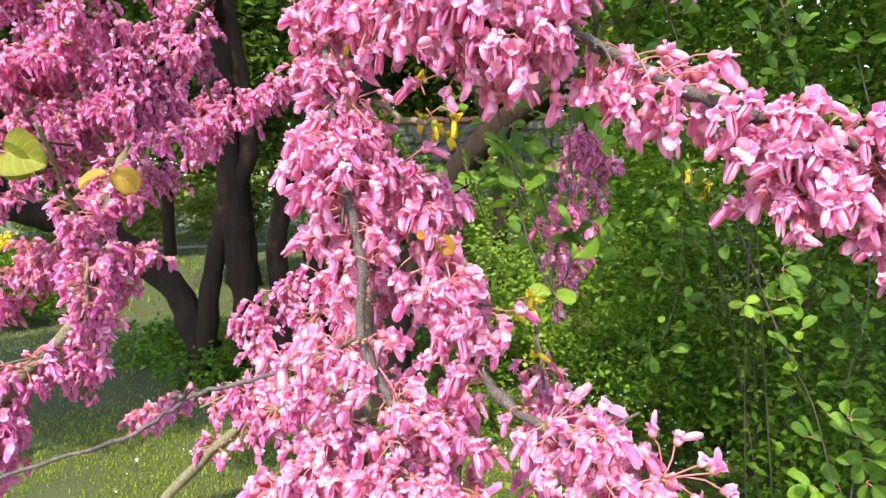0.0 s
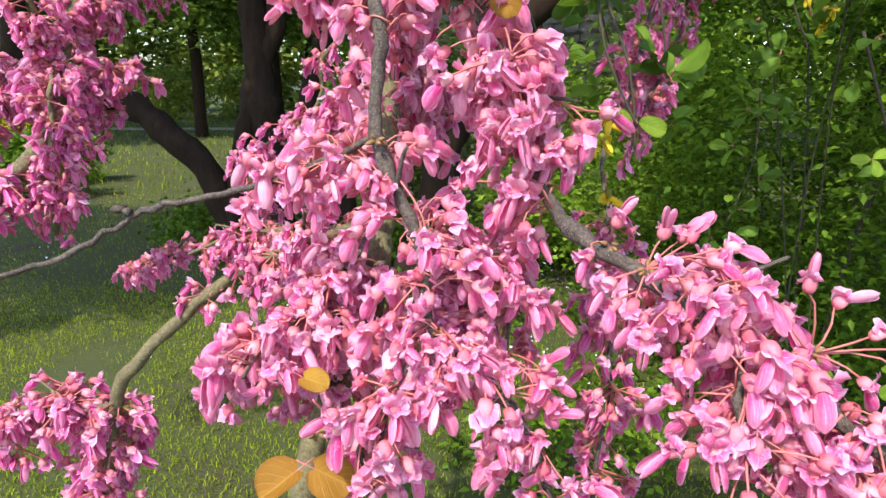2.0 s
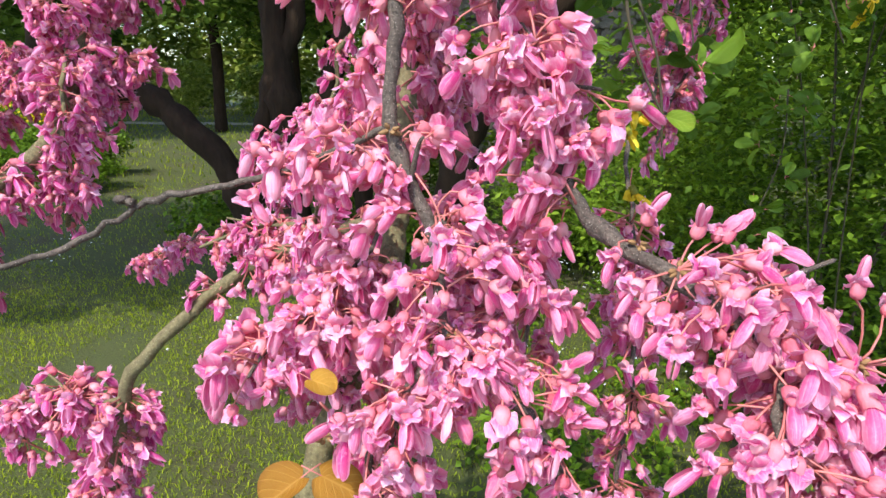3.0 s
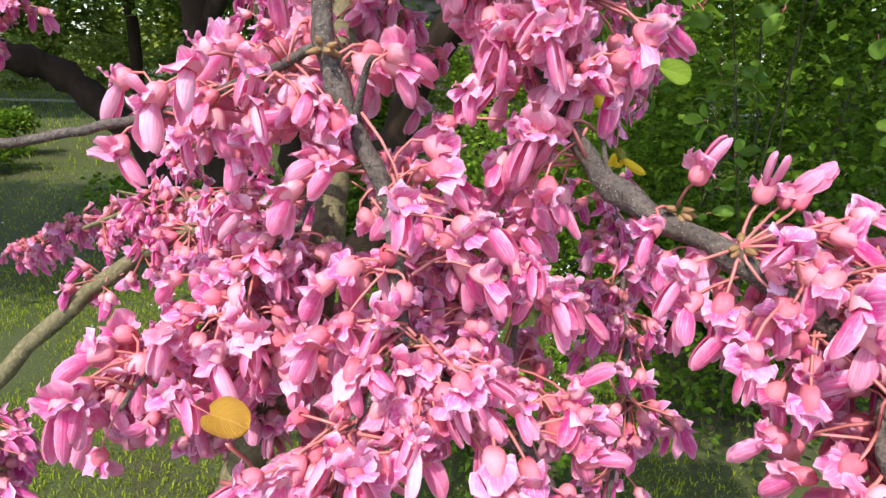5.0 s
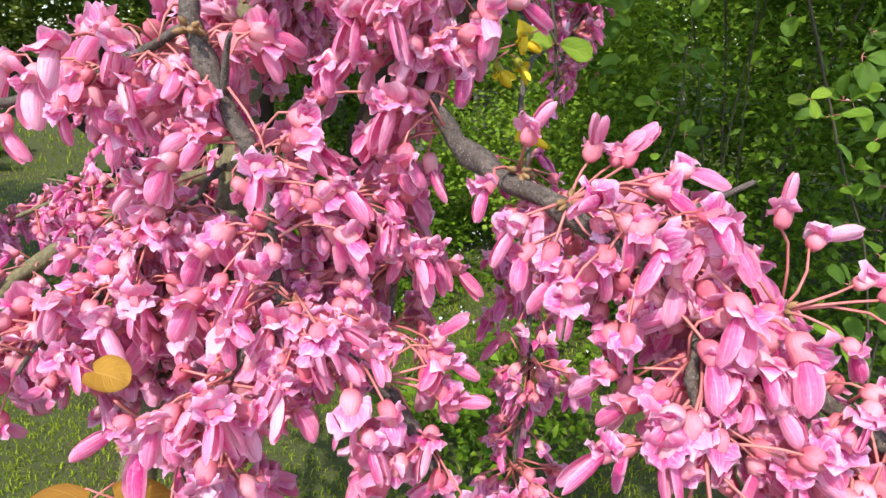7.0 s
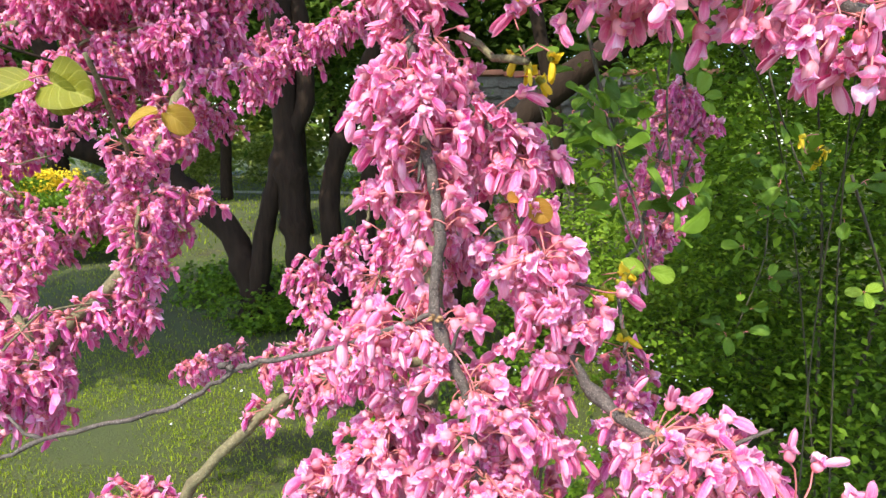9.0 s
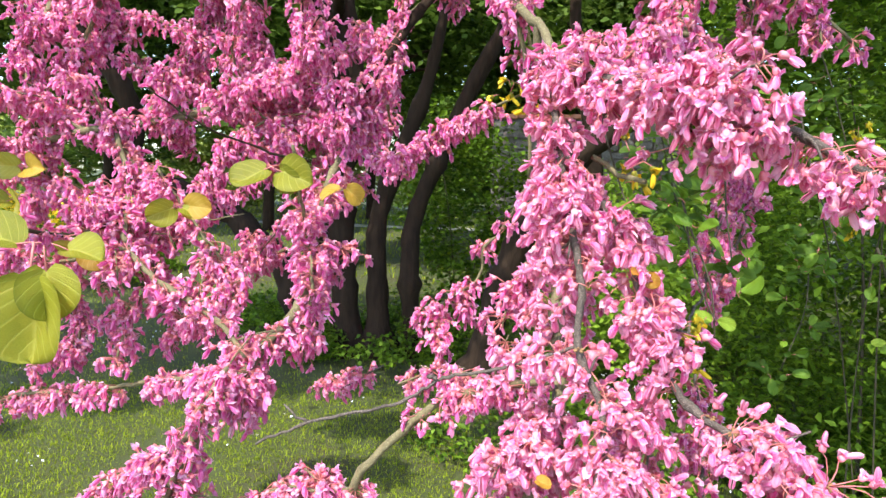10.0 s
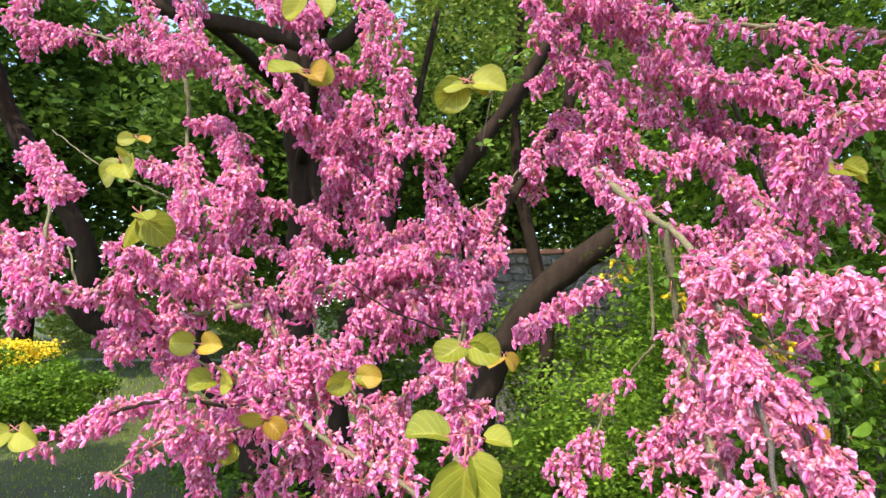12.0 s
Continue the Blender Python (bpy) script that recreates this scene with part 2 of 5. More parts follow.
def spline(points, step):
    """Evenly spaced points on a smooth curve through the given ones."""
    p = np.array(points, float)
    q = np.vstack([2 * p[0] - p[1], p, 2 * p[-1] - p[-2]])
    out = []
    for i in range(1, len(q) - 2):
        n = max(2, int(np.linalg.norm(q[i + 1] - q[i]) / step))
        for k in range(n):
            t = k / n
            out.append(0.5 * (2 * q[i] + (q[i + 1] - q[i - 1]) * t + (2 * q[i - 1] - 5 * q[i] + 4 * q[i + 1] - q[i + 2]) * t * t
                              + (3 * q[i] - q[i - 1] - 3 * q[i + 1] + q[i + 2]) * t ** 3))
    out.append(p[-1])
    return np.array(out)


def tube(path, radii, sides, mat, rough=0.0, rng=None):
    rings = []
    b = None
    for i, c in enumerate(path):
        d = path[min(i + 1, len(path) - 1)] - path[max(i - 1, 0)]
        d = d / (np.linalg.norm(d) + 1e-12)
        if b is None:
            b = frame_of(d)[1]
        b = b - d * (b @ d)
        b /= np.linalg.norm(b)
        e = np.cross(d, b)
        ring = []
        for j in range(sides):
            w = 2 * math.pi * j / sides
            r = radii[i] * (1 + (rng.uniform(-rough, rough) if rng is not None else 0))
            ring.append(c + r * (math.cos(w) * b + math.sin(w) * e))
        rings.append(ring)
    v, f, m, u = grid(rings, mat, closed=True)
    n = len(v)
    v = np.vstack([v, path[0], path[-1] + (path[-1] - path[-2]) * 0.2])
    caps = [(n, (j + 1) % sides, j) for j in range(sides)] + [(n + 1, n - sides + j, n - sides + (j + 1) % sides) for j in range(sides)]
    u = np.vstack([u, (0, 0), (1, 0)])
    return v, np.vstack([f, caps]), np.concatenate([m, np.full(len(caps), mat)]), u


def part(name, mesh, parent, label="", kind=""):
    ob = new(name, mesh)
    ob.parent = parent
    return tagged(ob, label=label, kind=kind)


# ---- the blossom of the redbud ----
def bend(p0, p1, p2, n):
    return np.array([(1 - t) ** 2 * p0 + 2 * t * (1 - t) * p1 + t * t * p2 for t in np.linspace(0, 1, n)])


def unit(x):
    return np.array(x, float) / np.linalg.norm(x)


def flower_shape(rng, fine, el=None, k=None, length=None, tip=None, face=None):
    """Stalk, bulbous calyx, two keel petals, two wings and a standard; the stalk starts at the origin and leaves along +x.
    fine: True for a close look, False for arm's length, None for the crown. tip and face: instead, where the calyx sits and which way the keel points."""
    el = rng.uniform(-0.9, 1.1) if el is None else el
    k = rng.uniform(-1.75, -0.75) if k is None else k
    length = rng.uniform(0.009, 0.021) if length is None else length
    a = np.array((math.cos(k), 0, math.sin(k)))
    b = np.array((-math.sin(k), 0, math.cos(k)))
    s = np.array((0, 1.0, 0))
    p1 = length * 0.75 * np.array((math.cos(el), rng.uniform(-0.2, 0.2), math.sin(el)))
    p2 = p1 + length * 0.5 * (0.6 * a + 0.4 * np.array((1, 0, 0.1)))
    if tip is not None:
        a, p2 = unit(face), np.array(tip, float)
        up = unit(p2) * 0.5 + np.array((0, 0, 0.8)) if abs(a[2]) < 0.9 else unit(p2)
        b = unit(up - a * (up @ a))
        s = np.cross(a, b)
        p1 = p2 * 0.5 + np.linalg.norm(p2) * np.array((rng.gauss(0, 0.18), rng.gauss(0, 0.18), rng.uniform(0.05, 0.35)))
    roll = rng.uniform(-0.6, 0.6)
    b, s = math.cos(roll) * b + math.sin(roll) * s, math.cos(roll) * s - math.sin(roll) * b
    ring = 4 if fine else 2
    thick = np.linspace(0.00052, 0.00042, ring) if fine else [0.0006, 0.0006]
    stalk = tube(bend(np.zeros(3), p1, p2, ring), thick, 4 if fine else 3, 2)
    if fine is None:
        stalk = (stalk[0], stalk[1][:6], stalk[2][:6], stalk[3])
    pieces = [stalk]
    size = rng.uniform(1.0, 1.25) if tip is None else rng.uniform(0.92, 1.08)
    warp = rng.uniform(0, 6)
    # calyx: a lopsided bell, swollen on one side
    prof = ((-0.0004, 0.0006), (0.0001, 0.0017), (0.0009, 0.0021), (0.0021, 0.0024), (0.0034, 0.0023), (0.0046, 0.0022), (0.0052, 0.002)) if fine else ((-0.0003, 0.0008), (0.0015, 0.0026), (0.0048, 0.0024))
    ns = 9 if fine else 3 if fine is None else 4
    rings = []
    for x, r in prof:
        row = []
        for w in np.linspace(0, 2 * math.pi, ns, endpoint=False):
            wob = 1 + (0.08 * math.sin(2 * w + warp + 200 * x) + 0.05 * math.sin(3 * w + 2 * warp - 300 * x)) * (x > 0.0008)
            lip = 0.0009 * math.sin(2.5 * w + warp) * (x > 0.004)
            row.append(p2 + size * ((x + lip * 0.7) * a + 0.0007 * (x / 0.005) * b + r * wob * (math.cos(w) * b * (1.22 if math.cos(w) > 0 else 0.95) + math.sin(w) * s)))
        rings.append(row)
    pieces.append(grid(rings, 1, closed=True))
    mouth = p2 + size * (0.0034 * a + 0.0004 * b)
    # keel: two long cupped petals side by side, with a slit between them
    kl, kh = rng.uniform(0.0096, 0.0128) * size, rng.uniform(0.002, 0.0027) * size
    split, gape = max(0.0, rng.uniform(-0.5, 0.6)), rng.uniform(0.05, 0.5)
    ts = (0.0, 0.15, 0.4, 0.65, 0.85, 0.95, 1.0) if fine else (0.0, 0.6, 1.0) if fine is None else (0.0, 0.35, 0.72, 1.0)
    qs = np.linspace(-1, 1, 5 if fine else 3 if fine is None else 4)
    for sg in (-1, 1):
        turn = rng.gauss(0, 0.12)
        rows = []
        for t in ts:
            w = kh * max(0.3, max(0.0, 1 - abs((t - 0.54) / 0.465) ** (1.9 if t < 0.54 else 3.2)) ** 0.5)
            row = []
            for q in qs:
                bulge = 0.72 * w * (1 - q * q) ** 0.55
                lip = gape * 0.0011 * max(0.0, q) ** 2 * t
                crease = 0.00008 * math.sin(5 * q + 3 * t + warp + sg)
                row.append(mouth + a * (kl * t - 0.0005 * q * q * t) + b * (w * q + turn * kl * t - 0.0022 * size * t * t)
                           + s * sg * (0.0003 * size + split * 0.0022 * size * t + bulge + lip + crease))
            rows.append(row)
        pieces.append(grid(rows, 0))

    # wings and standard: thin, reflexed, crumpled along the rim
    def petal(out, side, long, wide, curl, ruffle, mat):
        rows = []
        ni, nj = (5, 6) if fine else (3, 2) if fine is None else (3, 3)
        ph, ph2 = rng.uniform(0, 6), rng.uniform(0, 6)
        nrm = np.cross(out, side)
        for i in range(ni):
            t = i / (ni - 1)
            w = wide * float(np.interp(t, (0.0, 0.17, 0.34, 0.5, 0.67, 0.84, 1.0), (0.26, 0.6, 0.88, 1.04, 1.08, 0.96, 0.62)))
            row = []
            for j in range(nj):
                q = 2 * j / (nj - 1) - 1
                rim = max(t, abs(q)) ** 2
                lift = curl * t * t * long + 0.3 * wide * q * q + ruffle * (math.sin(ph + 4.5 * q + 6 * t) + 0.6 * math.sin(ph2 - 8 * q + 5 * t)) * rim
                row.append(mouth + out * long * (t - 0.36 * q * q * t * t + 0.045 * math.sin(ph2 + 5 * q) * rim) + side * w * (q + 0.04 * math.sin(ph + 9 * t) * q) + nrm * lift)
            rows.append(row)
        pieces.append(grid(rows, mat))

    for sg in (-1, 1):
        out = unit(rng.uniform(0.15, 0.6) * a + rng.uniform(0.5, 0.85) * b + sg * rng.uniform(0.25, 0.8) * s)
        side = unit(np.cross(out, b + 0.3 * sg * s))
        petal(out, side, rng.uniform(0.0046, 0.007) * size, (0.0034 if fine else 0.0025) * size, rng.uniform(-0.8, 0.6), 0.0007, 3)
    out = unit(0.2 * a + b + rng.uniform(-0.25, 0.25) * s)
    petal(out, s, rng.uniform(0.0048, 0.0068) * size, (0.0038 if fine else 0.0028) * size, rng.uniform(-0.9, 0.7), 0.0008, 3 if rng.random() < 0.6 else 0)
    soup = Soup()
    for p in pieces:
        soup.add(*p)
    return soup


def flat(soup):
    return tuple(np.concatenate(a) for a in (soup.v, soup.f, soup.m, soup.u))


shape_rng = random.Random(11)
FINE = [flower_shape(shape_rng, True) for _ in range(20)]
FINE_MESH = [s.mesh("flower", [KEEL, CALYX, STALK, TISSUE]) for s in FINE]
FINE_FLAT = [flat(s) for s in FINE]
COARSE = [flat(flower_shape(shape_rng, False)) for _ in range(16)]
SMALL = [flat(flower_shape(shape_rng, None)) for _ in range(16)]


def spread_out(soup, poses, shapes, rng):
    """Puts one of the shapes at every pose."""
    lots = {}
    for m in poses:
        lots.setdefault(rng.randrange(len(shapes)), []).append(np.array(m))
    for k, ms in sorted(lots.items()):
        v, f, mi, u = shapes[k]
        a = np.array(ms)
        w = np.einsum("kij,nj->kni", a[:, :3, :3], v) + a[:, None, :3, 3]
        n = len(v)
        soup.add(w.reshape(-1, 3), (f[None] + (np.arange(len(ms)) * n)[:, None, None]).reshape(-1, 3), np.tile(mi, len(ms)), np.tile(u, (len(ms), 1)))


def blossoms(path, u0, u1, per_metre, flowers, rng, bark=0.002, spread=1.0):
    """Poses of flowers in tufts along part of a branch."""
    seg = np.linalg.norm(np.diff(path, axis=0), axis=1)
    arc = np.concatenate([[0], np.cumsum(seg)])
    total = arc[-1]
    s, out = u0 * total, []
    while s < u1 * total:
        c = np.array([np.interp(s, arc, path[:, i]) for i in range(3)])
        main = rng.uniform(0, 360)
        for _ in range(max(2, int(rng.gauss(flowers, 0.3 * flowers) * 2.1))):
            az = main + rng.gauss(0, 95)
            out.append(Matrix.Translation(c + np.array([rng.gauss(0, bark) for _ in range(3)])) @ pose(0, 0, 0, rng.gauss(0, 22), rng.gauss(0, 22), az)
                       @ Matrix.Scale(rng.uniform(0.82, 1.16) * spread, 4))
        s += rng.uniform(0.35, 1.65) * 2.0 / per_metre
    return out


# ---- the redbud tree ----
tree = tagged(new("redbud_tree"), "flowering redbud tree with pink blossom along grey branches", "tree")
tree.location = (-1.9, 5.0, 0.0)
bpy.context.view_layer.update()
TREE_INV = Matrix.Translation((1.9, -5.0, 0.0))
# stretches where the thick bark of the hanging limb lies open
BARE = ((Vector((-0.044, 0.35, 1.36)), 0.012),
        (Vector((-0.053, 0.396, 1.352)), 0.022), (Vector((-0.047, 0.372, 1.353)), 0.013),
        (Vector((0.084, 0.332, 1.563)), 0.019), (Vector((0.012, 0.352, 1.38)), 0.014), (Vector((0.03, 0.342, 1.366)), 0.015), (Vector((0.045, 0.332, 1.357)), 0.012), (Vector((0.002, 0.345, 1.306)), 0.011),
        (Vector((-0.06, 0.415, 1.345)), 0.02), (Vector((-0.088, 0.362, 1.243)), 0.028), (Vector((-0.068, 0.33, 1.275)), 0.02),
        (Vector((-0.06, 0.375, 1.475)), 0.019), (Vector((-0.056, 0.362, 1.44)), 0.019), (Vector((-0.052, 0.352, 1.405)), 0.02), (Vector((-0.043, 0.342, 1.375)), 0.018),
        (Vector((-0.225, 0.48, 1.262)), 0.03), (Vector((-0.262, 0.465, 1.215)), 0.024))


def branch(points, r0, r1, bark, spans=((0.0, 1.0),), per_metre=95, flowers=6.0, near=0, seed=1, label="", name="branch", big=1.0, shoots=8.5, shoot=0.065, fine=False):
    """One limb with its blossom. near: how many of its flowers are parts of their own; shoots: flowering side shoots for each metre."""
    rng = random.Random(seed)
    crown_limb = np.mean([q[1] for q in points]) > 0.62
    if crown_limb and shoots == 8.5:
        shoots, shoot, per_metre, flowers, big = 19.0, 0.07, per_metre * 1.2, flowers * 1.12, big * 0.93
    path = spline(points, (0.006 if near else 0.012) if r0 < 0.02 else 0.08)
    seg = np.linalg.norm(np.diff(path, axis=0), axis=1)
    total = seg.sum()
    arc = np.concatenate([[0], np.cumsum(seg)]) / total
    radii = [(r0 + (r1 - r0) * t) * (1 + 0.1 * rng.uniform(-1, 1) + (0.35 if rng.random() < 0.07 else 0)) for t in arc]
    if bark is BARK_DARK and r0 > 0.02:
        radii = [r * (1 + 0.9 * max(0.0, 1 - q[2] / 0.4) ** 2) for r, q in zip(radii, path)]
    if r0 < 0.02:
        path = path + np.array([[rng.gauss(0, 0.0005 if near else 0.0009) for _ in range(3)] for _ in path])
    soup = Soup()
    soup.add(*tube(path, radii, 10 if r0 > 0.003 else 7, 0, 0.08, rng))
    poses = []
    for u0, u1 in spans:
        poses += blossoms(path, u0, u1, per_metre, flowers, rng, r0 * 0.8, big)
        for _ in range(int((u1 - u0) * total * shoots + rng.random())):
            k = int(np.searchsorted(arc, rng.uniform(u0, u1)))
            k = min(max(k, 1), len(path) - 2)
            way = path[k + 1] - path[k - 1]
            way /= np.linalg.norm(way)
            d = np.array([rng.gauss(0, 1) for _ in range(3)]) + way * 0.5 + np.array((0, 0, -0.35))
            d /= np.linalg.norm(d)
            long = shoot * rng.uniform(0.6, 1.4)
            end = path[k] + d * long
            p = bend(path[k], path[k] + d * long * 0.5 + np.array((0, 0, rng.uniform(0, 0.012))), end, 7)
            soup.add(*tube(p, np.linspace(0.0014, 0.0008, 7), 5, 0, 0.1, rng))
            poses += blossoms(p, 0.25, 1.0, per_metre, flowers, rng, 0.001, big)
    poses = [m for m in poses if all((m @ Vector((0.015, 0, -0.004)) - c).length > r for c, r in BARE)]
    ob = part(name, soup.mesh(name, [bark]), tree, label)
    ob.matrix_parent_inverse = TREE_INV
    fine = fine or near > 0
    if near:
        rng.shuffle(poses)
    for m in poses[:near]:
        fl = part("flower", FINE_MESH[rng.randrange(len(FINE_MESH))], ob)
        fl.matrix_local = m
    rest = Soup()
    left = poses[near:]
    if fine:
        spread_out(rest, [m for m in left if m.translation.y < 0.4], FINE_FLAT, rng)
        left = [m for m in left if m.translation.y >= 0.4]
    spread_out(rest, left, SMALL if crown_limb else COARSE, rng)
    if rest.n:
        part("blossom", rest.mesh("blossom", [KEEL if fine else PETAL, CALYX, STALK, TISSUE if fine else WING]), ob, "tufts of pink redbud flowers", "stuff")
    return ob


def flower_on(base, tip, face, seed, label=""):
    """One flower on its own stalk, from base to tip, with its keel pointing along face."""
    off = Vector(tip) - Vector(base)
    shape = flower_shape(random.Random(seed), True, tip=tuple(off), face=face)
    ob = part("flower", shape.mesh("flower", [KEEL, CALYX, STALK, TISSUE]), tree, label)
    ob.matrix_parent_inverse = TREE_INV
    ob.matrix_basis = Matrix.Translation(base)


# flowers and buds on long stalks round the nodes of the near limb
UPPER, LOWER, SIDE, END = (0.055, 0.337, 1.353), (0.001, 0.339, 1.297), (-0.031, 0.349, 1.312), (0.117, 0.331, 1.322)
flower_on(END, (0.112, 0.33, 1.347), (0.15, 0.1, 1.0), 4, "pink flower bud on a long upright stalk")
flower_on(END, (0.128, 0.34, 1.338), (0.8, 0.1, 0.4), 5, "pink flower bud on a long upright stalk")
flower_on(UPPER, (0.073, 0.347, 1.361), (0.6, 0.1, 0.8), 410)
flower_on((0.043, 0.351, 1.359), (0.043, 0.342, 1.368), (0.5, 0.0, 0.9), 440)
flower_on((0.043, 0.351, 1.359), (0.034, 0.338, 1.36), (-0.4, -0.3, -0.8), 441)
flower_on(UPPER, (0.085, 0.342, 1.36), (1.0, 0.0, -0.12), 411)
flower_on(UPPER, (0.07, 0.349, 1.361), (0.6, -0.2, 0.7), 412)
flower_on(UPPER, (0.078, 0.338, 1.357), (0.7, -0.2, -0.4), 413)
flower_on(UPPER, (0.068, 0.331, 1.35), (0.5, -0.1, -0.9), 414)
flower_on(UPPER, (0.062, 0.329, 1.343), (0.25, -0.1, -1.0), 415)
flower_on(UPPER, (0.073, 0.333, 1.353), (0.15, -0.2, -1.0), 416)
flower_on(UPPER, (0.083, 0.33, 1.338), (0.7, -0.1, -0.5), 417)
flower_on(UPPER, (0.062, 0.345, 1.363), (0.1, -0.3, 0.9), 418)
flower_on(UPPER, (0.05, 0.33, 1.343), (-0.2, -0.2, -1.0), 419)
flower_on(UPPER, (0.042, 0.333, 1.35), (-0.5, -0.2, -0.8), 420)
flower_on(UPPER, (0.085, 0.345, 1.35), (0.9, 0.1, -0.4), 421)
flower_on(END, (0.108, 0.334, 1.334), (-1.0, 0.0, -0.2), 422)
flower_on(END, (0.138, 0.332, 1.329), (0.9, -0.1, 0.2), 423)
flower_on(END, (0.144, 0.328, 1.326), (0.3, -0.2, 0.9), 424)
flower_on(END, (0.131, 0.322, 1.317), (0.5, -0.3, -0.8), 425)
flower_on(END, (0.148, 0.325, 1.318), (0.7, -0.2, -0.6), 426)
flower_on(END, (0.104, 0.323, 1.318), (-0.4, -0.2, -0.9), 427)
flower_on(LOWER, (0.018, 0.343, 1.306), (0.6, 0.0, 0.9), 430)
flower_on(LOWER, (0.019, 0.341, 1.301), (1.0, -0.1, -0.1), 431)
flower_on(LOWER, (0.018, 0.34, 1.294), (0.4, 0.0, -0.9), 432)
flower_on(LOWER, (0.021, 0.339, 1.287), (0.9, -0.1, 0.1), 433)
flower_on(LOWER, (0.005, 0.336, 1.279), (-0.1, -0.2, -1.0), 434)
flower_on(LOWER, (0.011, 0.336, 1.276), (0.2, -0.2, -1.0), 435)
flower_on(SIDE, (-0.013, 0.344, 1.309), (0.9, -0.1, -0.5), 436)
flower_on(SIDE, (-0.015, 0.341, 1.301), (0.7, -0.2, -0.6), 437)
flower_on(SIDE, (-0.03, 0.338, 1.294), (0.1, -0.2, -1.0), 438)

def dry_bud(at, seed):
    """A small dry bud with open scales at the foot of a tuft of stalks."""
    r = random.Random(seed)
    t = Soup()
    for _ in range(7):
        d = unit([r.gauss(0, 1), r.gauss(-0.4, 0.8), r.gauss(-0.1, 0.8)])
        p = np.array(at) + d * 0.0014
        t.add(*tube(np.array([p, p + d * 0.0012, p + d * 0.0026, p + d * 0.0036]), [0.0005, 0.0011, 0.0009, 0.0003], 6, 0, 0.2, r))
    ob = part("bud", t.mesh("bud", [SCALE]), tree, "dry brown bud with open scales")
    ob.matrix_parent_inverse = TREE_INV


for k, at in enumerate((UPPER, LOWER, SIDE, END, (-0.053, 0.366, 1.398), (0.043, 0.349, 1.359), (-0.082, 0.35, 1.268), (-0.075, 0.346, 1.272), (-0.028, 0.349, 1.318))):
    dry_bud(at, 700 + k)

# upright stems far behind
def stem(points, r0, r1, seed):
    branch(points, r0, r1, BARK_DARK, (), seed=seed, name="stem", label="dark rough redbud stem")


stem([(-2.1, 4.9, 0.0), (-2.05, 4.88, 0.37), (-1.99, 4.92, 0.79), (-1.9, 4.96, 1.15), (-1.77, 5.0, 1.56), (-1.65, 5.03, 1.83), (-1.68, 5.09, 2.39), (-1.79, 5.16, 3.1), (-1.9, 5.2, 4.6)], 0.085, 0.06, 900)
stem([(-1.68, 4.9, 0.0), (-1.7, 4.9, 0.5), (-1.77, 4.96, 1.15), (-1.83, 5.04, 1.93), (-1.85, 5.11, 2.63), (-1.93, 5.16, 3.3), (-2.0, 5.2, 4.8)], 0.115, 0.09, 901)
stem([(-1.4, 4.9, 0.0), (-1.42, 4.91, 0.58), (-1.44, 4.97, 1.13), (-1.28, 5.02, 1.68), (-1.08, 5.08, 2.23), (-0.9, 5.0, 2.9), (-0.6, 4.9, 4.2)], 0.1, 0.018, 902)
stem([(-1.1, 4.95, 0.0), (-1.14, 4.9, 0.7), (-1.12, 5.0, 1.2), (-0.88, 5.02, 1.8), (-0.6, 5.0, 2.4), (-0.3, 4.94, 2.9), (0.1, 4.9, 3.45), (0.5, 4.86, 4.1)], 0.08, 0.06, 903)
stem([(-2.1, 4.94, 0.2), (-2.3, 4.96, 0.72), (-2.6, 5.0, 0.98), (-2.95, 5.04, 1.25), (-3.5, 4.7, 1.5), (-3.45, 4.6, 2.0), (-3.7, 4.55, 2.5), (-4.2, 4.6, 3.2), (-4.6, 4.6, 4.2)], 0.115, 0.07, 904)
stem([(-0.5, 3.9, 0.0), (-0.33, 3.83, 0.7), (-0.19, 3.8, 1.16), (-0.08, 3.78, 1.38), (0.07, 3.77, 1.6), (0.29, 3.75, 1.82), (0.63, 3.74, 2.06), (1.03, 3.73, 2.38), (1.7, 3.7, 3.4)], 0.1, 0.08, 905)
stem([(-1.95, 5.1, 3.5), (-2.25, 3.9, 3.65), (-2.5, 3.0, 3.45), (-2.2, 2.6, 3.2), (-1.7, 2.56, 3.0), (-1.48, 2.57, 2.96), (-1.26, 2.59, 2.9), (-1.0, 2.6, 2.86), (-0.75, 2.55, 3.1), (-0.3, 2.4, 3.5)], 0.055, 0.035, 906)
stem([(-1.83, 5.04, 2.9), (-1.3, 3.6, 3.5), (-0.95, 1.7, 3.1), (-1.05, 1.1, 2.55), (-1.05, 0.95, 2.23)], 0.05, 0.006, 910)
stem([(-0.75, 2.55, 3.1), (-0.4, 1.9, 3.15), (-0.16, 1.2, 2.8), (-0.12, 0.92, 2.4), (-0.169, 0.858, 1.952)], 0.025, 0.009, 911)

G, O = BARK_GREY, BARK_OLIVE
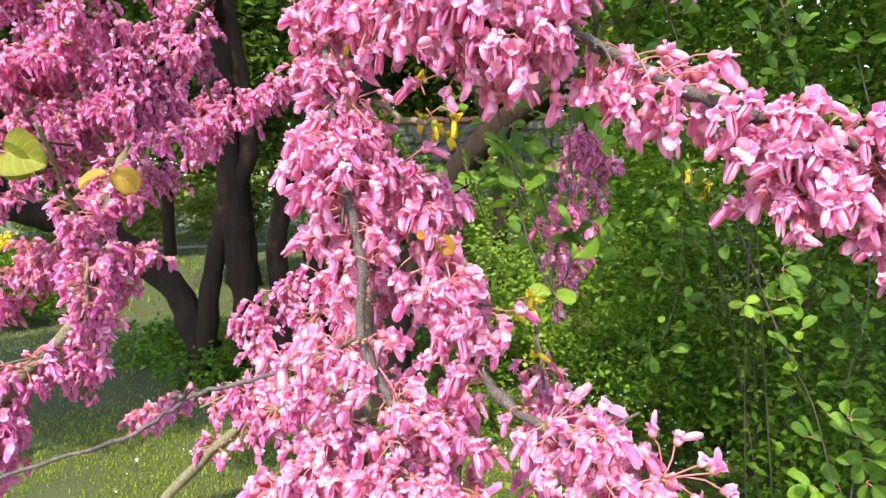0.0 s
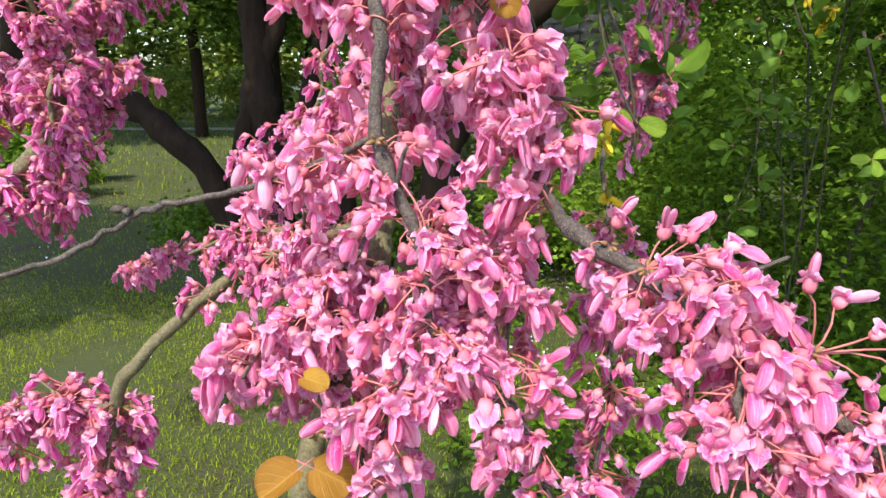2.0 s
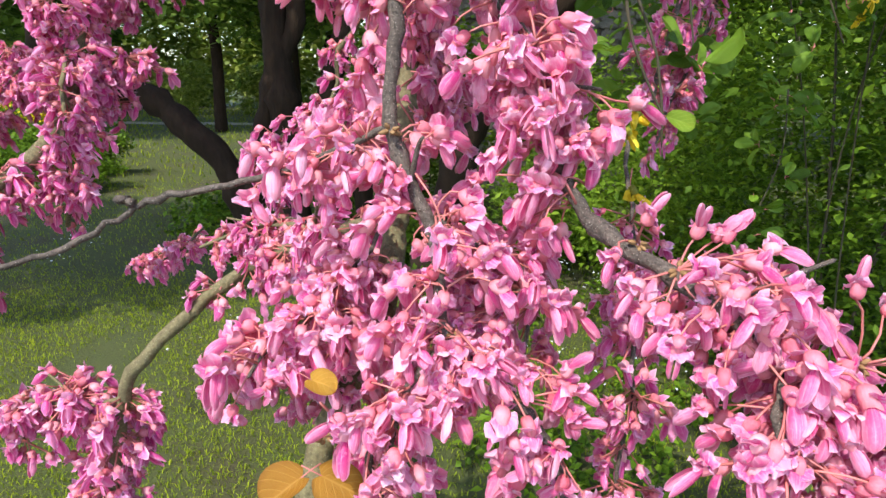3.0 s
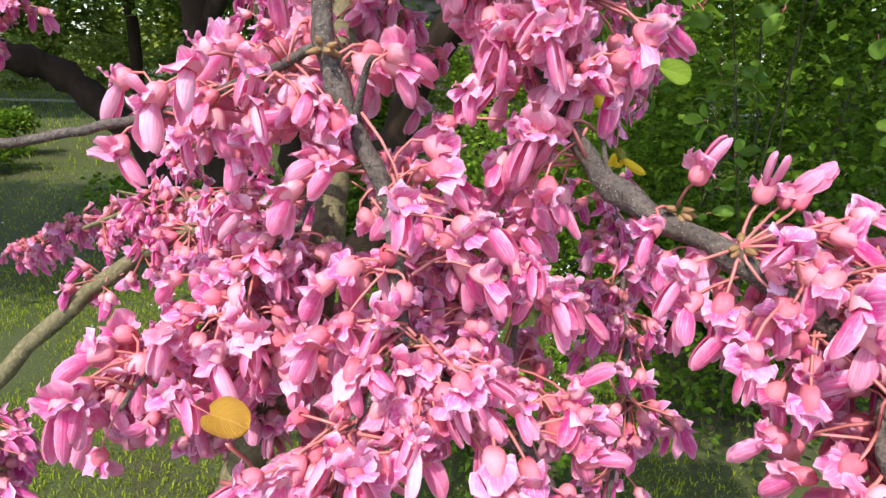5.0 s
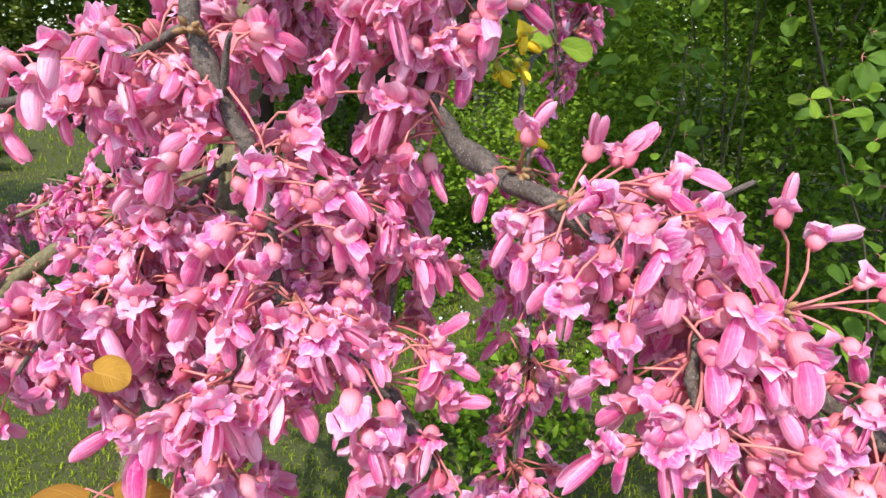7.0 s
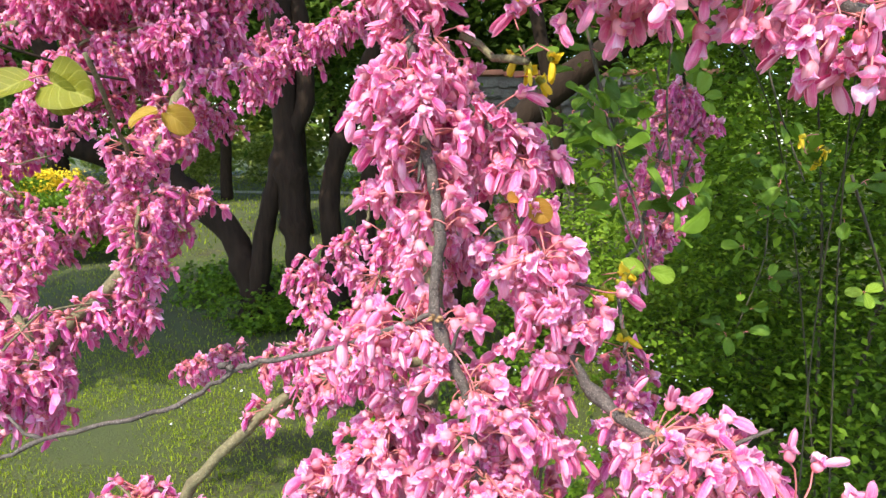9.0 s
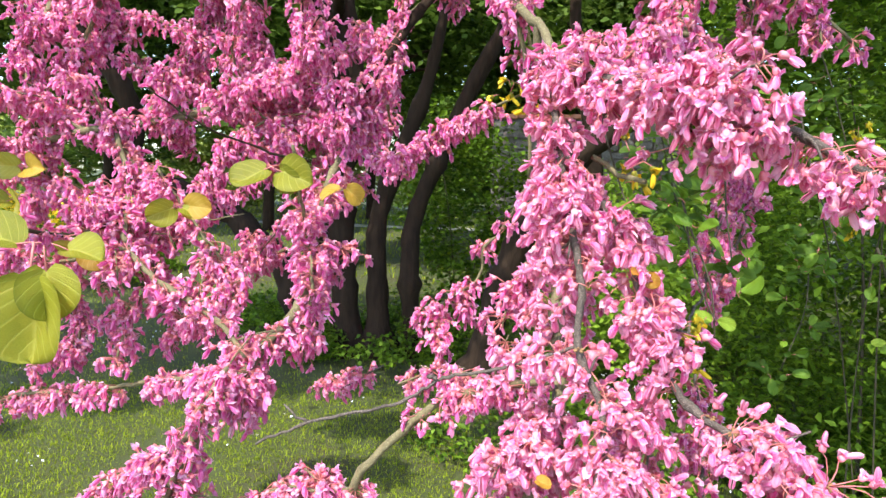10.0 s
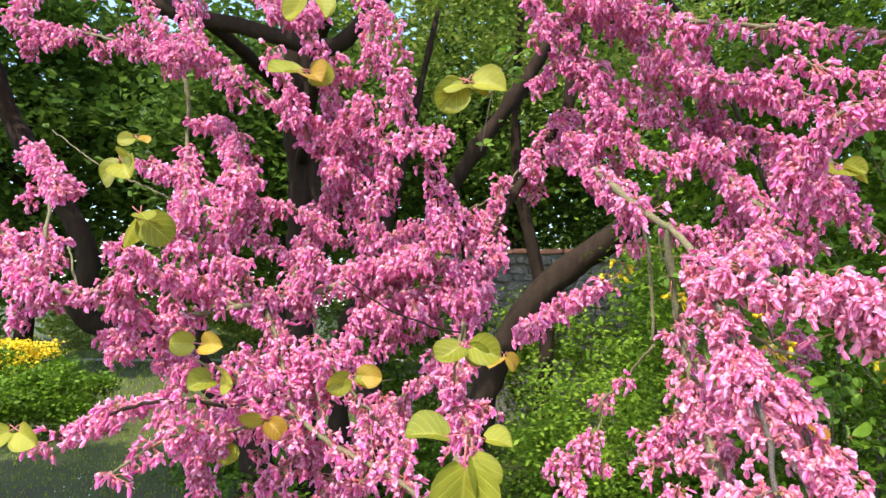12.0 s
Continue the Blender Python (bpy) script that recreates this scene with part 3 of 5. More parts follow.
# the near hanging limb, its side limbs and twigs
branch([(-0.19, 0.8, 1.86), (-0.167, 0.737, 1.829), (-0.141, 0.622, 1.754), (-0.116, 0.55, 1.703), (-0.091, 0.52, 1.675), (-0.083, 0.46, 1.629)], 0.0055, 0.0045, O, ((0.0, 0.42), (0.95, 1.0)), seed=1, shoots=6)
branch([(-0.083, 0.46, 1.629), (-0.075, 0.42, 1.56), (-0.062, 0.39, 1.489), (-0.052, 0.38, 1.443), (-0.054, 0.371, 1.4), (-0.035, 0.359, 1.356), (-0.028, 0.35, 1.318), (0.0, 0.338, 1.297), (0.02, 0.333, 1.265)],
       0.0036, 0.0024, G, ((0.0, 0.5), (0.62, 0.66), (0.72, 0.88)), 120, 6, near=110, seed=2, shoots=20, shoot=0.03)
branch([(-0.075, 0.42, 1.56), (-0.03, 0.41, 1.5), (-0.008, 0.395, 1.45), (0.004, 0.385, 1.41), (0.026, 0.367, 1.365), (0.054, 0.338, 1.35), (0.095, 0.33, 1.323), (0.13, 0.315, 1.297), (0.165, 0.3, 1.275)],
       0.0036, 0.0026, G, ((0.05, 0.56), (0.66, 0.75), (0.8, 1.0)), 130, 7, near=110, seed=3, shoots=28, shoot=0.034)
branch([(-0.083, 0.46, 1.629), (-0.042, 0.395, 1.61), (0.004, 0.345, 1.593), (0.045, 0.345, 1.585), (0.087, 0.341, 1.562), (0.135, 0.322, 1.53), (0.18, 0.308, 1.51), (0.225, 0.296, 1.493), (0.265, 0.288, 1.478)],
       0.004, 0.0026, G, ((0.0, 1.0),), per_metre=120, flowers=6.5, near=80, seed=4, shoots=24, shoot=0.03)
branch([(0.165, 0.313, 1.517), (0.172, 0.304, 1.497), (0.176, 0.3, 1.472)], 0.0018, 0.0014, G, per_metre=120, flowers=6, fine=True, seed=106, shoots=18, shoot=0.025)
branch([(0.21, 0.3, 1.498), (0.214, 0.292, 1.475), (0.22, 0.288, 1.45)], 0.0018, 0.0014, G, per_metre=120, flowers=6, fine=True, seed=107, shoots=18, shoot=0.025)
branch([(-0.08, 0.56, 1.56), (-0.07, 0.53, 1.47), (-0.066, 0.48, 1.39), (-0.064, 0.44, 1.35), (-0.067, 0.4, 1.3), (-0.09, 0.375, 1.25), (-0.1, 0.36, 1.2)],
       0.006, 0.007, O, ((0.0, 0.5), (0.72, 0.85)), per_metre=120, flowers=6, near=60, seed=5, shoots=22, shoot=0.045)
branch([(-0.067, 0.45, 1.345), (-0.12, 0.49, 1.32), (-0.18, 0.52, 1.29), (-0.22, 0.5, 1.262), (-0.26, 0.485, 1.22), (-0.281, 0.489, 1.172), (-0.29, 0.48, 1.11)], 0.004, 0.005, O, ((0.1, 0.5), (0.78, 1.0)), seed=6)
branch([(-0.1, 0.6, 1.53), (-0.13, 0.66, 1.47), (-0.155, 0.68, 1.44), (-0.163, 0.674, 1.4), (-0.2, 0.665, 1.37), (-0.235, 0.66, 1.345)], 0.0022, 0.0018, O, ((0.32, 0.4), (0.5, 0.56), (0.7, 1.0)), seed=7)
branch([(-0.054, 0.371, 1.4), (-0.094, 0.376, 1.382), (-0.13, 0.37, 1.373), (-0.16, 0.367, 1.367), (-0.166, 0.366, 1.364), (-0.172, 0.363, 1.36), (-0.2, 0.352, 1.346), (-0.265, 0.345, 1.329), (-0.312, 0.345, 1.306)], 0.0017, 0.0012, G, ((0.04, 0.2),), near=34, seed=8, shoots=0, per_metre=170)
branch([(-0.1, 0.66, 1.64), (-0.164, 0.67, 1.612), (-0.227, 0.673, 1.572), (-0.262, 0.66, 1.562)], 0.0018, 0.0012, O, ((0.3, 0.5), (0.62, 1.0)), seed=9)
branch([(0.17, 0.76, 1.55), (0.14, 0.72, 1.47), (0.11, 0.65, 1.4), (0.085, 0.6, 1.37), (0.08, 0.52, 1.31), (0.067, 0.44, 1.265), (0.06, 0.42, 1.21), (0.06, 0.42, 1.17)], 0.002, 0.0012, BARK_GREY, ((0.0, 0.35), (0.6, 1.0)), seed=10, shoots=4, shoot=0.03)
branch([(0.17, 0.76, 1.55), (0.19, 0.77, 1.49), (0.17, 0.745, 1.44), (0.14, 0.7, 1.4), (0.12, 0.67, 1.36)], 0.002, 0.0014, G, seed=103, shoots=18, shoot=0.05)
branch([(-0.064, 0.44, 1.35), (-0.075, 0.39, 1.335), (-0.095, 0.374, 1.312), (-0.125, 0.375, 1.29)], 0.0013, 0.001, G, per_metre=120, flowers=6, fine=True, seed=50, shoots=24, shoot=0.03)
branch([(-0.028, 0.35, 1.318), (-0.045, 0.335, 1.3), (-0.06, 0.335, 1.27), (-0.05, 0.335, 1.235)], 0.002, 0.0015, G, per_metre=110, flowers=6, fine=True, seed=51, shoots=16, shoot=0.025)
branch([(0.0, 0.338, 1.297), (0.015, 0.335, 1.275), (0.025, 0.335, 1.245), (0.02, 0.34, 1.215)], 0.002, 0.0015, G, ((0.3, 0.9),), per_metre=80, flowers=5, fine=True, seed=52, shoots=0)
branch([(0.095, 0.33, 1.323), (0.085, 0.312, 1.31), (0.088, 0.3, 1.29)], 0.0018, 0.0014, G, per_metre=120, flowers=6, fine=True, seed=53, shoots=20, shoot=0.025)
branch([(0.13, 0.315, 1.297), (0.122, 0.303, 1.28), (0.125, 0.3, 1.26)], 0.0018, 0.0014, G, per_metre=120, flowers=6, fine=True, seed=54, shoots=20, shoot=0.025)
branch([(-0.12, 0.49, 1.32), (-0.16, 0.54, 1.315), (-0.205, 0.565, 1.305), (-0.24, 0.56, 1.29)], 0.002, 0.0015, O, seed=55, shoots=20, shoot=0.035)
branch([(-0.07, 0.53, 1.47), (-0.1, 0.56, 1.43), (-0.12, 0.57, 1.4)], 0.002, 0.0015, O, seed=56, shoots=20, shoot=0.04)
branch([(-0.28, 0.64, 1.285), (-0.31, 0.665, 1.26), (-0.345, 0.66, 1.24)], 0.0012, 0.0008, G, ((0.5, 0.65), (0.9, 1.0)), 60, 4, seed=57, shoots=0)
branch([(-0.09, 0.36, 1.262), (-0.075, 0.348, 1.272), (-0.08, 0.342, 1.288)], 0.0009, 0.0006, STALK, (), seed=58)
branch([(-0.27, 0.487, 1.2), (-0.3, 0.478, 1.195), (-0.34, 0.482, 1.195), (-0.38, 0.475, 1.18)], 0.002, 0.0015, O, seed=91, shoots=34, shoot=0.04, big=1.12)
branch([(-0.28, 0.49, 1.17), (-0.29, 0.485, 1.12), (-0.315, 0.48, 1.08)], 0.002, 0.0015, O, seed=92, shoots=34, shoot=0.04, big=1.12)
branch([(-0.36, 0.72, 1.24), (-0.39, 0.71, 1.225)], 0.0012, 0.0008, O, seed=93, shoots=30, shoot=0.03)
branch([(-0.035, 0.362, 1.362), (-0.02, 0.37, 1.352), (0.0, 0.375, 1.34), (0.012, 0.38, 1.322)], 0.0016, 0.0012, G, per_metre=120, flowers=6, fine=True, seed=59, shoots=26, shoot=0.026)
# bare twigs
branch([(-0.164, 0.366, 1.365), (-0.168, 0.365, 1.368), (-0.172, 0.363, 1.367)], 0.0024, 0.0016, G, (), seed=102, name="twig")
branch([(-0.268, 0.345, 1.328), (-0.277, 0.347, 1.331), (-0.288, 0.35, 1.338)], 0.0012, 0.0009, G, (), seed=101, name="twig")
branch([(-0.045, 0.43, 1.552), (-0.026, 0.412, 1.536), (-0.008, 0.387, 1.53)], 0.0025, 0.0019, O, (), seed=94, name="twig")
branch([(-1.253, 0.987, 1.96), (-1.087, 0.895, 1.86), (-0.926, 0.804, 1.79), (-0.83, 0.76, 1.75)], 0.0012, 0.0016, O, (), seed=95, name="twig")
branch([(-1.08, 0.8, 1.7), (-1.0, 0.7, 1.64), (-0.96, 0.66, 1.58)], 0.0016, 0.002, O, (), seed=96, name="twig")
branch([(-0.57, 0.63, 1.48), (-0.523, 0.64, 1.465), (-0.473, 0.64, 1.475)], 0.0012, 0.0008, O, (), seed=97, name="twig")
branch([(-0.52, 0.52, 1.62), (-0.47, 0.55, 1.58), (-0.41, 0.59, 1.555), (-0.37, 0.61, 1.545)], 0.001, 0.0016, BARK_DARK, (), seed=99, name="twig")
# left limb
branch([(-0.32, 0.83, 1.72), (-0.355, 0.74, 1.6), (-0.375, 0.65, 1.46), (-0.37, 0.6, 1.38), (-0.4, 0.52, 1.32), (-0.42, 0.45, 1.265), (-0.45, 0.42, 1.2), (-0.48, 0.4, 1.12)], 0.005, 0.0065, O, ((0.0, 0.54), (0.6, 0.72), (0.82, 1.0)), 110, 6.5, seed=11, shoots=16, shoot=0.06, big=1.12)
branch([(-0.56, 0.585, 1.262), (-0.64, 0.605, 1.24), (-0.71, 0.61, 1.225), (-0.795, 0.6, 1.215), (-0.868, 0.585, 1.17), (-0.93, 0.56, 1.13)], 0.003, 0.002, O, ((0.2, 1.0),), seed=12)
branch([(-0.57, 0.48, 1.15), (-0.506, 0.46, 1.21), (-0.43, 0.42, 1.26), (-0.405, 0.47, 1.327)], 0.003, 0.003, O, seed=13)
# crown behind the left limb
branch([(-1.29, 0.9, 2.16), (-1.14, 0.905, 2.138), (-1.0, 0.87, 2.09), (-0.88, 0.83, 2.05)], 0.003, 0.004, O, ((0.0, 0.4), (0.55, 1.0)), seed=20)
branch([(-1.05, 0.95, 2.23), (-0.96, 0.93, 2.09), (-0.93, 0.93, 2.0), (-0.93, 0.93, 1.92), (-0.89, 0.85, 1.84), (-0.82, 0.7, 1.72), (-0.8, 0.66, 1.64)], 0.004, 0.004, O, ((0.0, 0.25), (0.5, 1.0)), seed=21)
branch([(-0.84, 0.75, 2.05), (-0.736, 0.72, 1.965), (-0.67, 0.75, 1.92), (-0.61, 0.8, 1.88), (-0.604, 0.82, 1.84), (-0.613, 0.82, 1.77), (-0.64, 0.78, 1.684), (-0.65, 0.7, 1.602)], 0.0035, 0.004, O, seed=22)
branch([(-0.69, 0.7, 2.09), (-0.62, 0.71, 2.03), (-0.6, 0.76, 1.97), (-0.605, 0.82, 1.9)], 0.003, 0.003, O, seed=23)
branch([(-0.523, 0.69, 2.0), (-0.476, 0.69, 1.944), (-0.445, 0.66, 1.85), (-0.414, 0.678, 1.805), (-0.383, 0.69, 1.738), (-0.365, 0.7, 1.67), (-0.352, 0.7, 1.6)], 0.003, 0.004, BARK_DARK, ((0.0, 0.4), (0.5, 1.0)), seed=24)
branch([(-0.6, 0.8, 1.88), (-0.53, 0.74, 1.87), (-0.45, 0.66, 1.83)], 0.0025, 0.003, O, seed=25)
branch([(-1.2, 0.85, 1.87), (-1.13, 0.8, 1.83), (-1.06, 0.72, 1.81), (-1.02, 0.66, 1.72), (-0.98, 0.58, 1.62)], 0.003, 0.003, O, ((0.0, 0.5),), seed=26)
branch([(-1.24, 0.84, 1.73), (-1.1, 0.7, 1.66), (-0.98, 0.57, 1.62), (-0.915, 0.575, 1.6), (-0.869, 0.6, 1.6), (-0.855, 0.66, 1.566), (-0.808, 0.69, 1.566), (-0.712, 0.66, 1.58), (-0.635, 0.695, 1.596), (-0.551, 0.73, 1.621), (-0.459, 0.74, 1.65), (-0.337, 0.741, 1.65)],
       0.003, 0.006, O, ((0.0, 0.58), (0.68, 1.0)), seed=27)
branch([(-0.8, 0.48, 1.66), (-0.787, 0.55, 1.636), (-0.775, 0.65, 1.61), (-0.712, 0.66, 1.58)], 0.003, 0.003, O, seed=28)
branch([(-0.88, 0.95, 1.975), (-0.8, 0.83, 1.87), (-0.735, 0.73, 1.78), (-0.753, 0.71, 1.695), (-0.754, 0.69, 1.629), (-0.712, 0.66, 1.58)], 0.003, 0.004, O, ((0.0, 1.0),), seed=29)
branch([(-0.92, 0.54, 1.4), (-0.856, 0.55, 1.43), (-0.78, 0.52, 1.455), (-0.71, 0.52, 1.46), (-0.664, 0.565, 1.446), (-0.622, 0.605, 1.463)], 0.002, 0.003, BARK_DARK, ((0.0, 0.35), (0.6, 1.0)), seed=30)
branch([(-0.81, 0.51, 1.37), (-0.75, 0.54, 1.41), (-0.683, 0.59, 1.41), (-0.597, 0.577, 1.433)], 0.002, 0.003, O, seed=31)
branch([(-0.672, 0.67, 1.584), (-0.634, 0.64, 1.5), (-0.598, 0.58, 1.437), (-0.526, 0.545, 1.395), (-0.456, 0.53, 1.366), (-0.4, 0.5, 1.33)], 0.004, 0.003, O, seed=32)
branch([(-0.604, 0.82, 1.843), (-0.536, 0.79, 1.784), (-0.516, 0.8, 1.705), (-0.418, 0.7, 1.664)], 0.003, 0.003, O, seed=33)
branch([(-0.364, 0.55, 1.56), (-0.38, 0.63, 1.458), (-0.355, 0.585, 1.397), (-0.368, 0.585, 1.296)], 0.002, 0.002, O, ((0.3, 1.0),), seed=34)
branch([(-0.79, 0.69, 1.351), (-0.78, 0.72, 1.3), (-0.75, 0.66, 1.25)], 0.002, 0.002, O, seed=35)
branch([(-0.68, 0.684, 2.0), (-0.643, 0.7, 1.925), (-0.618, 0.751, 1.856), (-0.54, 0.76, 1.788)], 0.003, 0.002, O, seed=60)
branch([(-0.531, 0.745, 1.943), (-0.55, 0.753, 1.856), (-0.6, 0.808, 1.788)], 0.002, 0.002, O, seed=61)
branch([(-0.476, 0.71, 1.806), (-0.523, 0.717, 1.714), (-0.495, 0.727, 1.621), (-0.421, 0.734, 1.585)], 0.002, 0.002, O, seed=62)
branch([(-0.708, 0.667, 1.645), (-0.673, 0.676, 1.566), (-0.604, 0.655, 1.499), (-0.574, 0.642, 1.434)], 0.002, 0.002, O, seed=63)
branch([(-0.847, 0.713, 1.639), (-0.847, 0.72, 1.565), (-0.81, 0.707, 1.502), (-0.799, 0.633, 1.442)], 0.002, 0.002, O, seed=64)
branch([(-0.59, 0.632, 1.534), (-0.528, 0.621, 1.462), (-0.475, 0.598, 1.411), (-0.439, 0.552, 1.377)], 0.002, 0.002, O, seed=65)
branch([(-0.958, 0.719, 1.537), (-0.912, 0.723, 1.51), (-0.846, 0.703, 1.529)], 0.002, 0.002, O, seed=66)
branch([(-0.757, 0.629, 1.5), (-0.69, 0.634, 1.476), (-0.61, 0.618, 1.462)], 0.002, 0.002, O, seed=67)
branch([(-0.615, 0.641, 1.426), (-0.582, 0.651, 1.343), (-0.507, 0.605, 1.325)], 0.002, 0.002, O, seed=68)
branch([(-0.866, 0.847, 1.807), (-0.745, 0.754, 1.768), (-0.657, 0.759, 1.749), (-0.599, 0.764, 1.72)], 0.002, 0.002, O, seed=69)
branch([(-0.529, 0.711, 1.566), (-0.477, 0.73, 1.603), (-0.403, 0.751, 1.622)], 0.002, 0.002, O, seed=70)
branch([(-0.659, 0.618, 1.374), (-0.623, 0.662, 1.427), (-0.552, 0.701, 1.477), (-0.485, 0.739, 1.53)], 0.002, 0.002, O, seed=71)
branch([(-0.617, 0.582, 1.288), (-0.623, 0.618, 1.334), (-0.591, 0.631, 1.389)], 0.002, 0.002, O, seed=72)
branch([(-0.533, 0.702, 1.358), (-0.505, 0.727, 1.394), (-0.456, 0.74, 1.418)], 0.002, 0.002, O, seed=73)
branch([(-0.72, 0.75, 1.69), (-0.6, 0.77, 1.65), (-0.465, 0.783, 1.602), (-0.384, 0.81, 1.598)], 0.002, 0.002, O, seed=74)
branch([(-0.674, 0.952, 1.727), (-0.57, 0.955, 1.715), (-0.453, 0.955, 1.737), (-0.385, 0.975, 1.762)], 0.003, 0.002, O, seed=75)
branch([(-0.62, 0.88, 1.63), (-0.51, 0.885, 1.62), (-0.415, 0.905, 1.61), (-0.345, 0.92, 1.622)], 0.003, 0.002, O, seed=76)
branch([(-0.5, 0.69, 1.41), (-0.45, 0.71, 1.45), (-0.39, 0.73, 1.49), (-0.35, 0.75, 1.53)], 0.002, 0.002, O, seed=77)
# crown above the near limb
branch([(-0.198, 0.702, 1.991), (-0.143, 0.712, 1.918), (-0.092, 0.672, 1.831), (-0.048, 0.628, 1.776)], 0.002, 0.002, O, seed=80)
branch([(0.065, 0.519, 1.91), (0.112, 0.503, 1.88), (0.155, 0.476, 1.862)], 0.002, 0.002, O, seed=81)
branch([(0.092, 0.583, 1.773), (0.17, 0.591, 1.719), (0.224, 0.597, 1.68)], 0.002, 0.002, O, seed=82)
branch([(-0.141, 0.745, 2.089), (-0.059, 0.706, 2.01), (0.013, 0.664, 1.945), (0.084, 0.669, 1.919)], 0.002, 0.002, O, seed=83)
branch([(-0.013, 0.72, 1.881), (0.079, 0.724, 1.872), (0.145, 0.68, 1.831), (0.202, 0.64, 1.752)], 0.002, 0.002, O, seed=84)
branch([(-0.05, 0.66, 1.7), (0.0, 0.65, 1.69), (0.06, 0.639, 1.702), (0.092, 0.594, 1.664)], 0.002, 0.002, O, seed=85)
branch([(-0.326, 0.804, 1.725), (-0.283, 0.838, 1.803), (-0.217, 0.861, 1.904)], 0.002, 0.002, O, ((0.0, 0.3), (0.8, 1.0)), seed=86)
branch([(-0.169, 0.858, 1.952), (-0.226, 0.874, 1.864), (-0.29, 0.82, 1.76), (-0.337, 0.741, 1.65)], 0.009, 0.007, BARK_DARK, ((0.0, 0.35), (0.75, 1.0)), seed=40)
branch([(-0.254, 0.692, 2.08), (-0.208, 0.699, 2.028), (-0.152, 0.705, 1.982), (-0.092, 0.68, 1.92), (-0.03, 0.67, 1.87), (0.005, 0.636, 1.795), (0.029, 0.585, 1.742), (0.041, 0.51, 1.668)], 0.004, 0.003, O, ((0.0, 1.0),), seed=41)
branch([(-0.15, 0.66, 2.05), (-0.006, 0.608, 2.0), (0.092, 0.564, 1.969), (0.19, 0.52, 1.94)], 0.004, 0.003, O, ((0.0, 1.0),), seed=42)
branch([(-0.075, 0.659, 1.962), (0.013, 0.58, 1.899), (0.1, 0.572, 1.88), (0.17, 0.56, 1.83)], 0.003, 0.003, O, ((0.0, 1.0),), seed=43)
branch([(-0.181, 0.817, 1.933), (-0.16, 0.728, 1.827), (-0.133, 0.621, 1.746), (-0.116, 0.546, 1.705)], 0.003, 0.003, O, seed=44)
branch([(0.12, 0.34, 1.8), (0.065, 0.355, 1.79), (0.045, 0.378, 1.794), (0.02, 0.411, 1.76)], 0.003, 0.002, O, ((0.0, 1.0),), seed=45)

# thin limbs that join the sprays to the boughs above
branch([(-0.84, 0.75, 2.05), (-0.93, 0.86, 2.3), (-1.05, 1.1, 2.55)], 0.004, 0.007, O, ((0.0, 0.4),), seed=110)
branch([(-0.69, 0.7, 2.09), (-0.78, 0.85, 2.36), (-1.02, 1.25, 2.72)], 0.003, 0.007, O, ((0.0, 0.4),), seed=111)
branch([(-0.523, 0.69, 2.0), (-0.5, 0.83, 2.35), (-0.2, 1.1, 2.7)], 0.003, 0.007, O, ((0.0, 0.4),), seed=112)
branch([(-1.29, 0.9, 2.16), (-1.25, 1.0, 2.4), (-1.04, 1.15, 2.6)], 0.003, 0.006, O, ((0.0, 0.4),), seed=113)
branch([(-0.254, 0.692, 2.08), (-0.24, 0.8, 2.3), (-0.13, 0.95, 2.48)], 0.004, 0.006, O, ((0.0, 0.4),), seed=114)
branch([(-0.15, 0.66, 2.05), (-0.1, 0.78, 2.28), (-0.12, 0.92, 2.44)], 0.004, 0.006, O, ((0.0, 0.4),), seed=115)
branch([(0.12, 0.34, 1.8), (0.2, 0.4, 1.98), (0.1, 0.65, 2.3), (-0.12, 0.92, 2.42)], 0.003, 0.006, O, ((0.0, 0.5),), seed=116)
branch([(0.17, 0.76, 1.55), (0.2, 0.85, 1.75), (0.1, 0.9, 2.1), (-0.12, 0.92, 2.38)], 0.003, 0.006, BARK_DARK, (), seed=117)
branch([(-0.08, 0.56, 1.56), (-0.088, 0.55, 1.62), (-0.1, 0.53, 1.69)], 0.004, 0.005, O, (), seed=118)
branch([(-0.1, 0.6, 1.53), (-0.105, 0.585, 1.62), (-0.12, 0.565, 1.71)], 0.002, 0.003, O, (), seed=119)
branch([(-0.1, 0.66, 1.64), (-0.11, 0.645, 1.7), (-0.14, 0.62, 1.753)], 0.0018, 0.003, O, (), seed=120)
branch([(-0.56, 0.585, 1.262), (-0.49, 0.54, 1.285), (-0.405, 0.51, 1.315)], 0.003, 0.0035, O, ((0.0, 1.0),), seed=121, shoots=2)
branch([(-0.385, 0.975, 1.762), (-0.34, 0.92, 1.78), (-0.26, 0.85, 1.81)], 0.002, 0.003, O, (), seed=122)
branch([(-0.345, 0.92, 1.622), (-0.34, 0.88, 1.68), (-0.315, 0.83, 1.73)], 0.002, 0.003, O, (), seed=123)

# ---- ground ----
def ground_material():
    m, nt, bsdf, out = material("lawn soil")
    n = noise_at(nt, 1.3, 5.0, 0.6)
    n2 = noise_at(nt, 60.0, 4.0, 0.7)
    col = ramp(nt, n, (0.3, (0.042, 0.06, 0.008)), (0.52, (0.066, 0.086, 0.011)), (0.7, (0.06, 0.046, 0.02)))
    col = mix(nt, ramp(nt, n2, (0.35, (0, 0, 0)), (0.7, (0.7,) * 3)), col, (0.025, 0.022, 0.01))
    nt.links.new(col, bsdf.inputs["Base Color"])
    bsdf.inputs["Roughness"].default_value = 0.95
    bumped(nt, bsdf, n2, 0.8, 0.02)
    return m


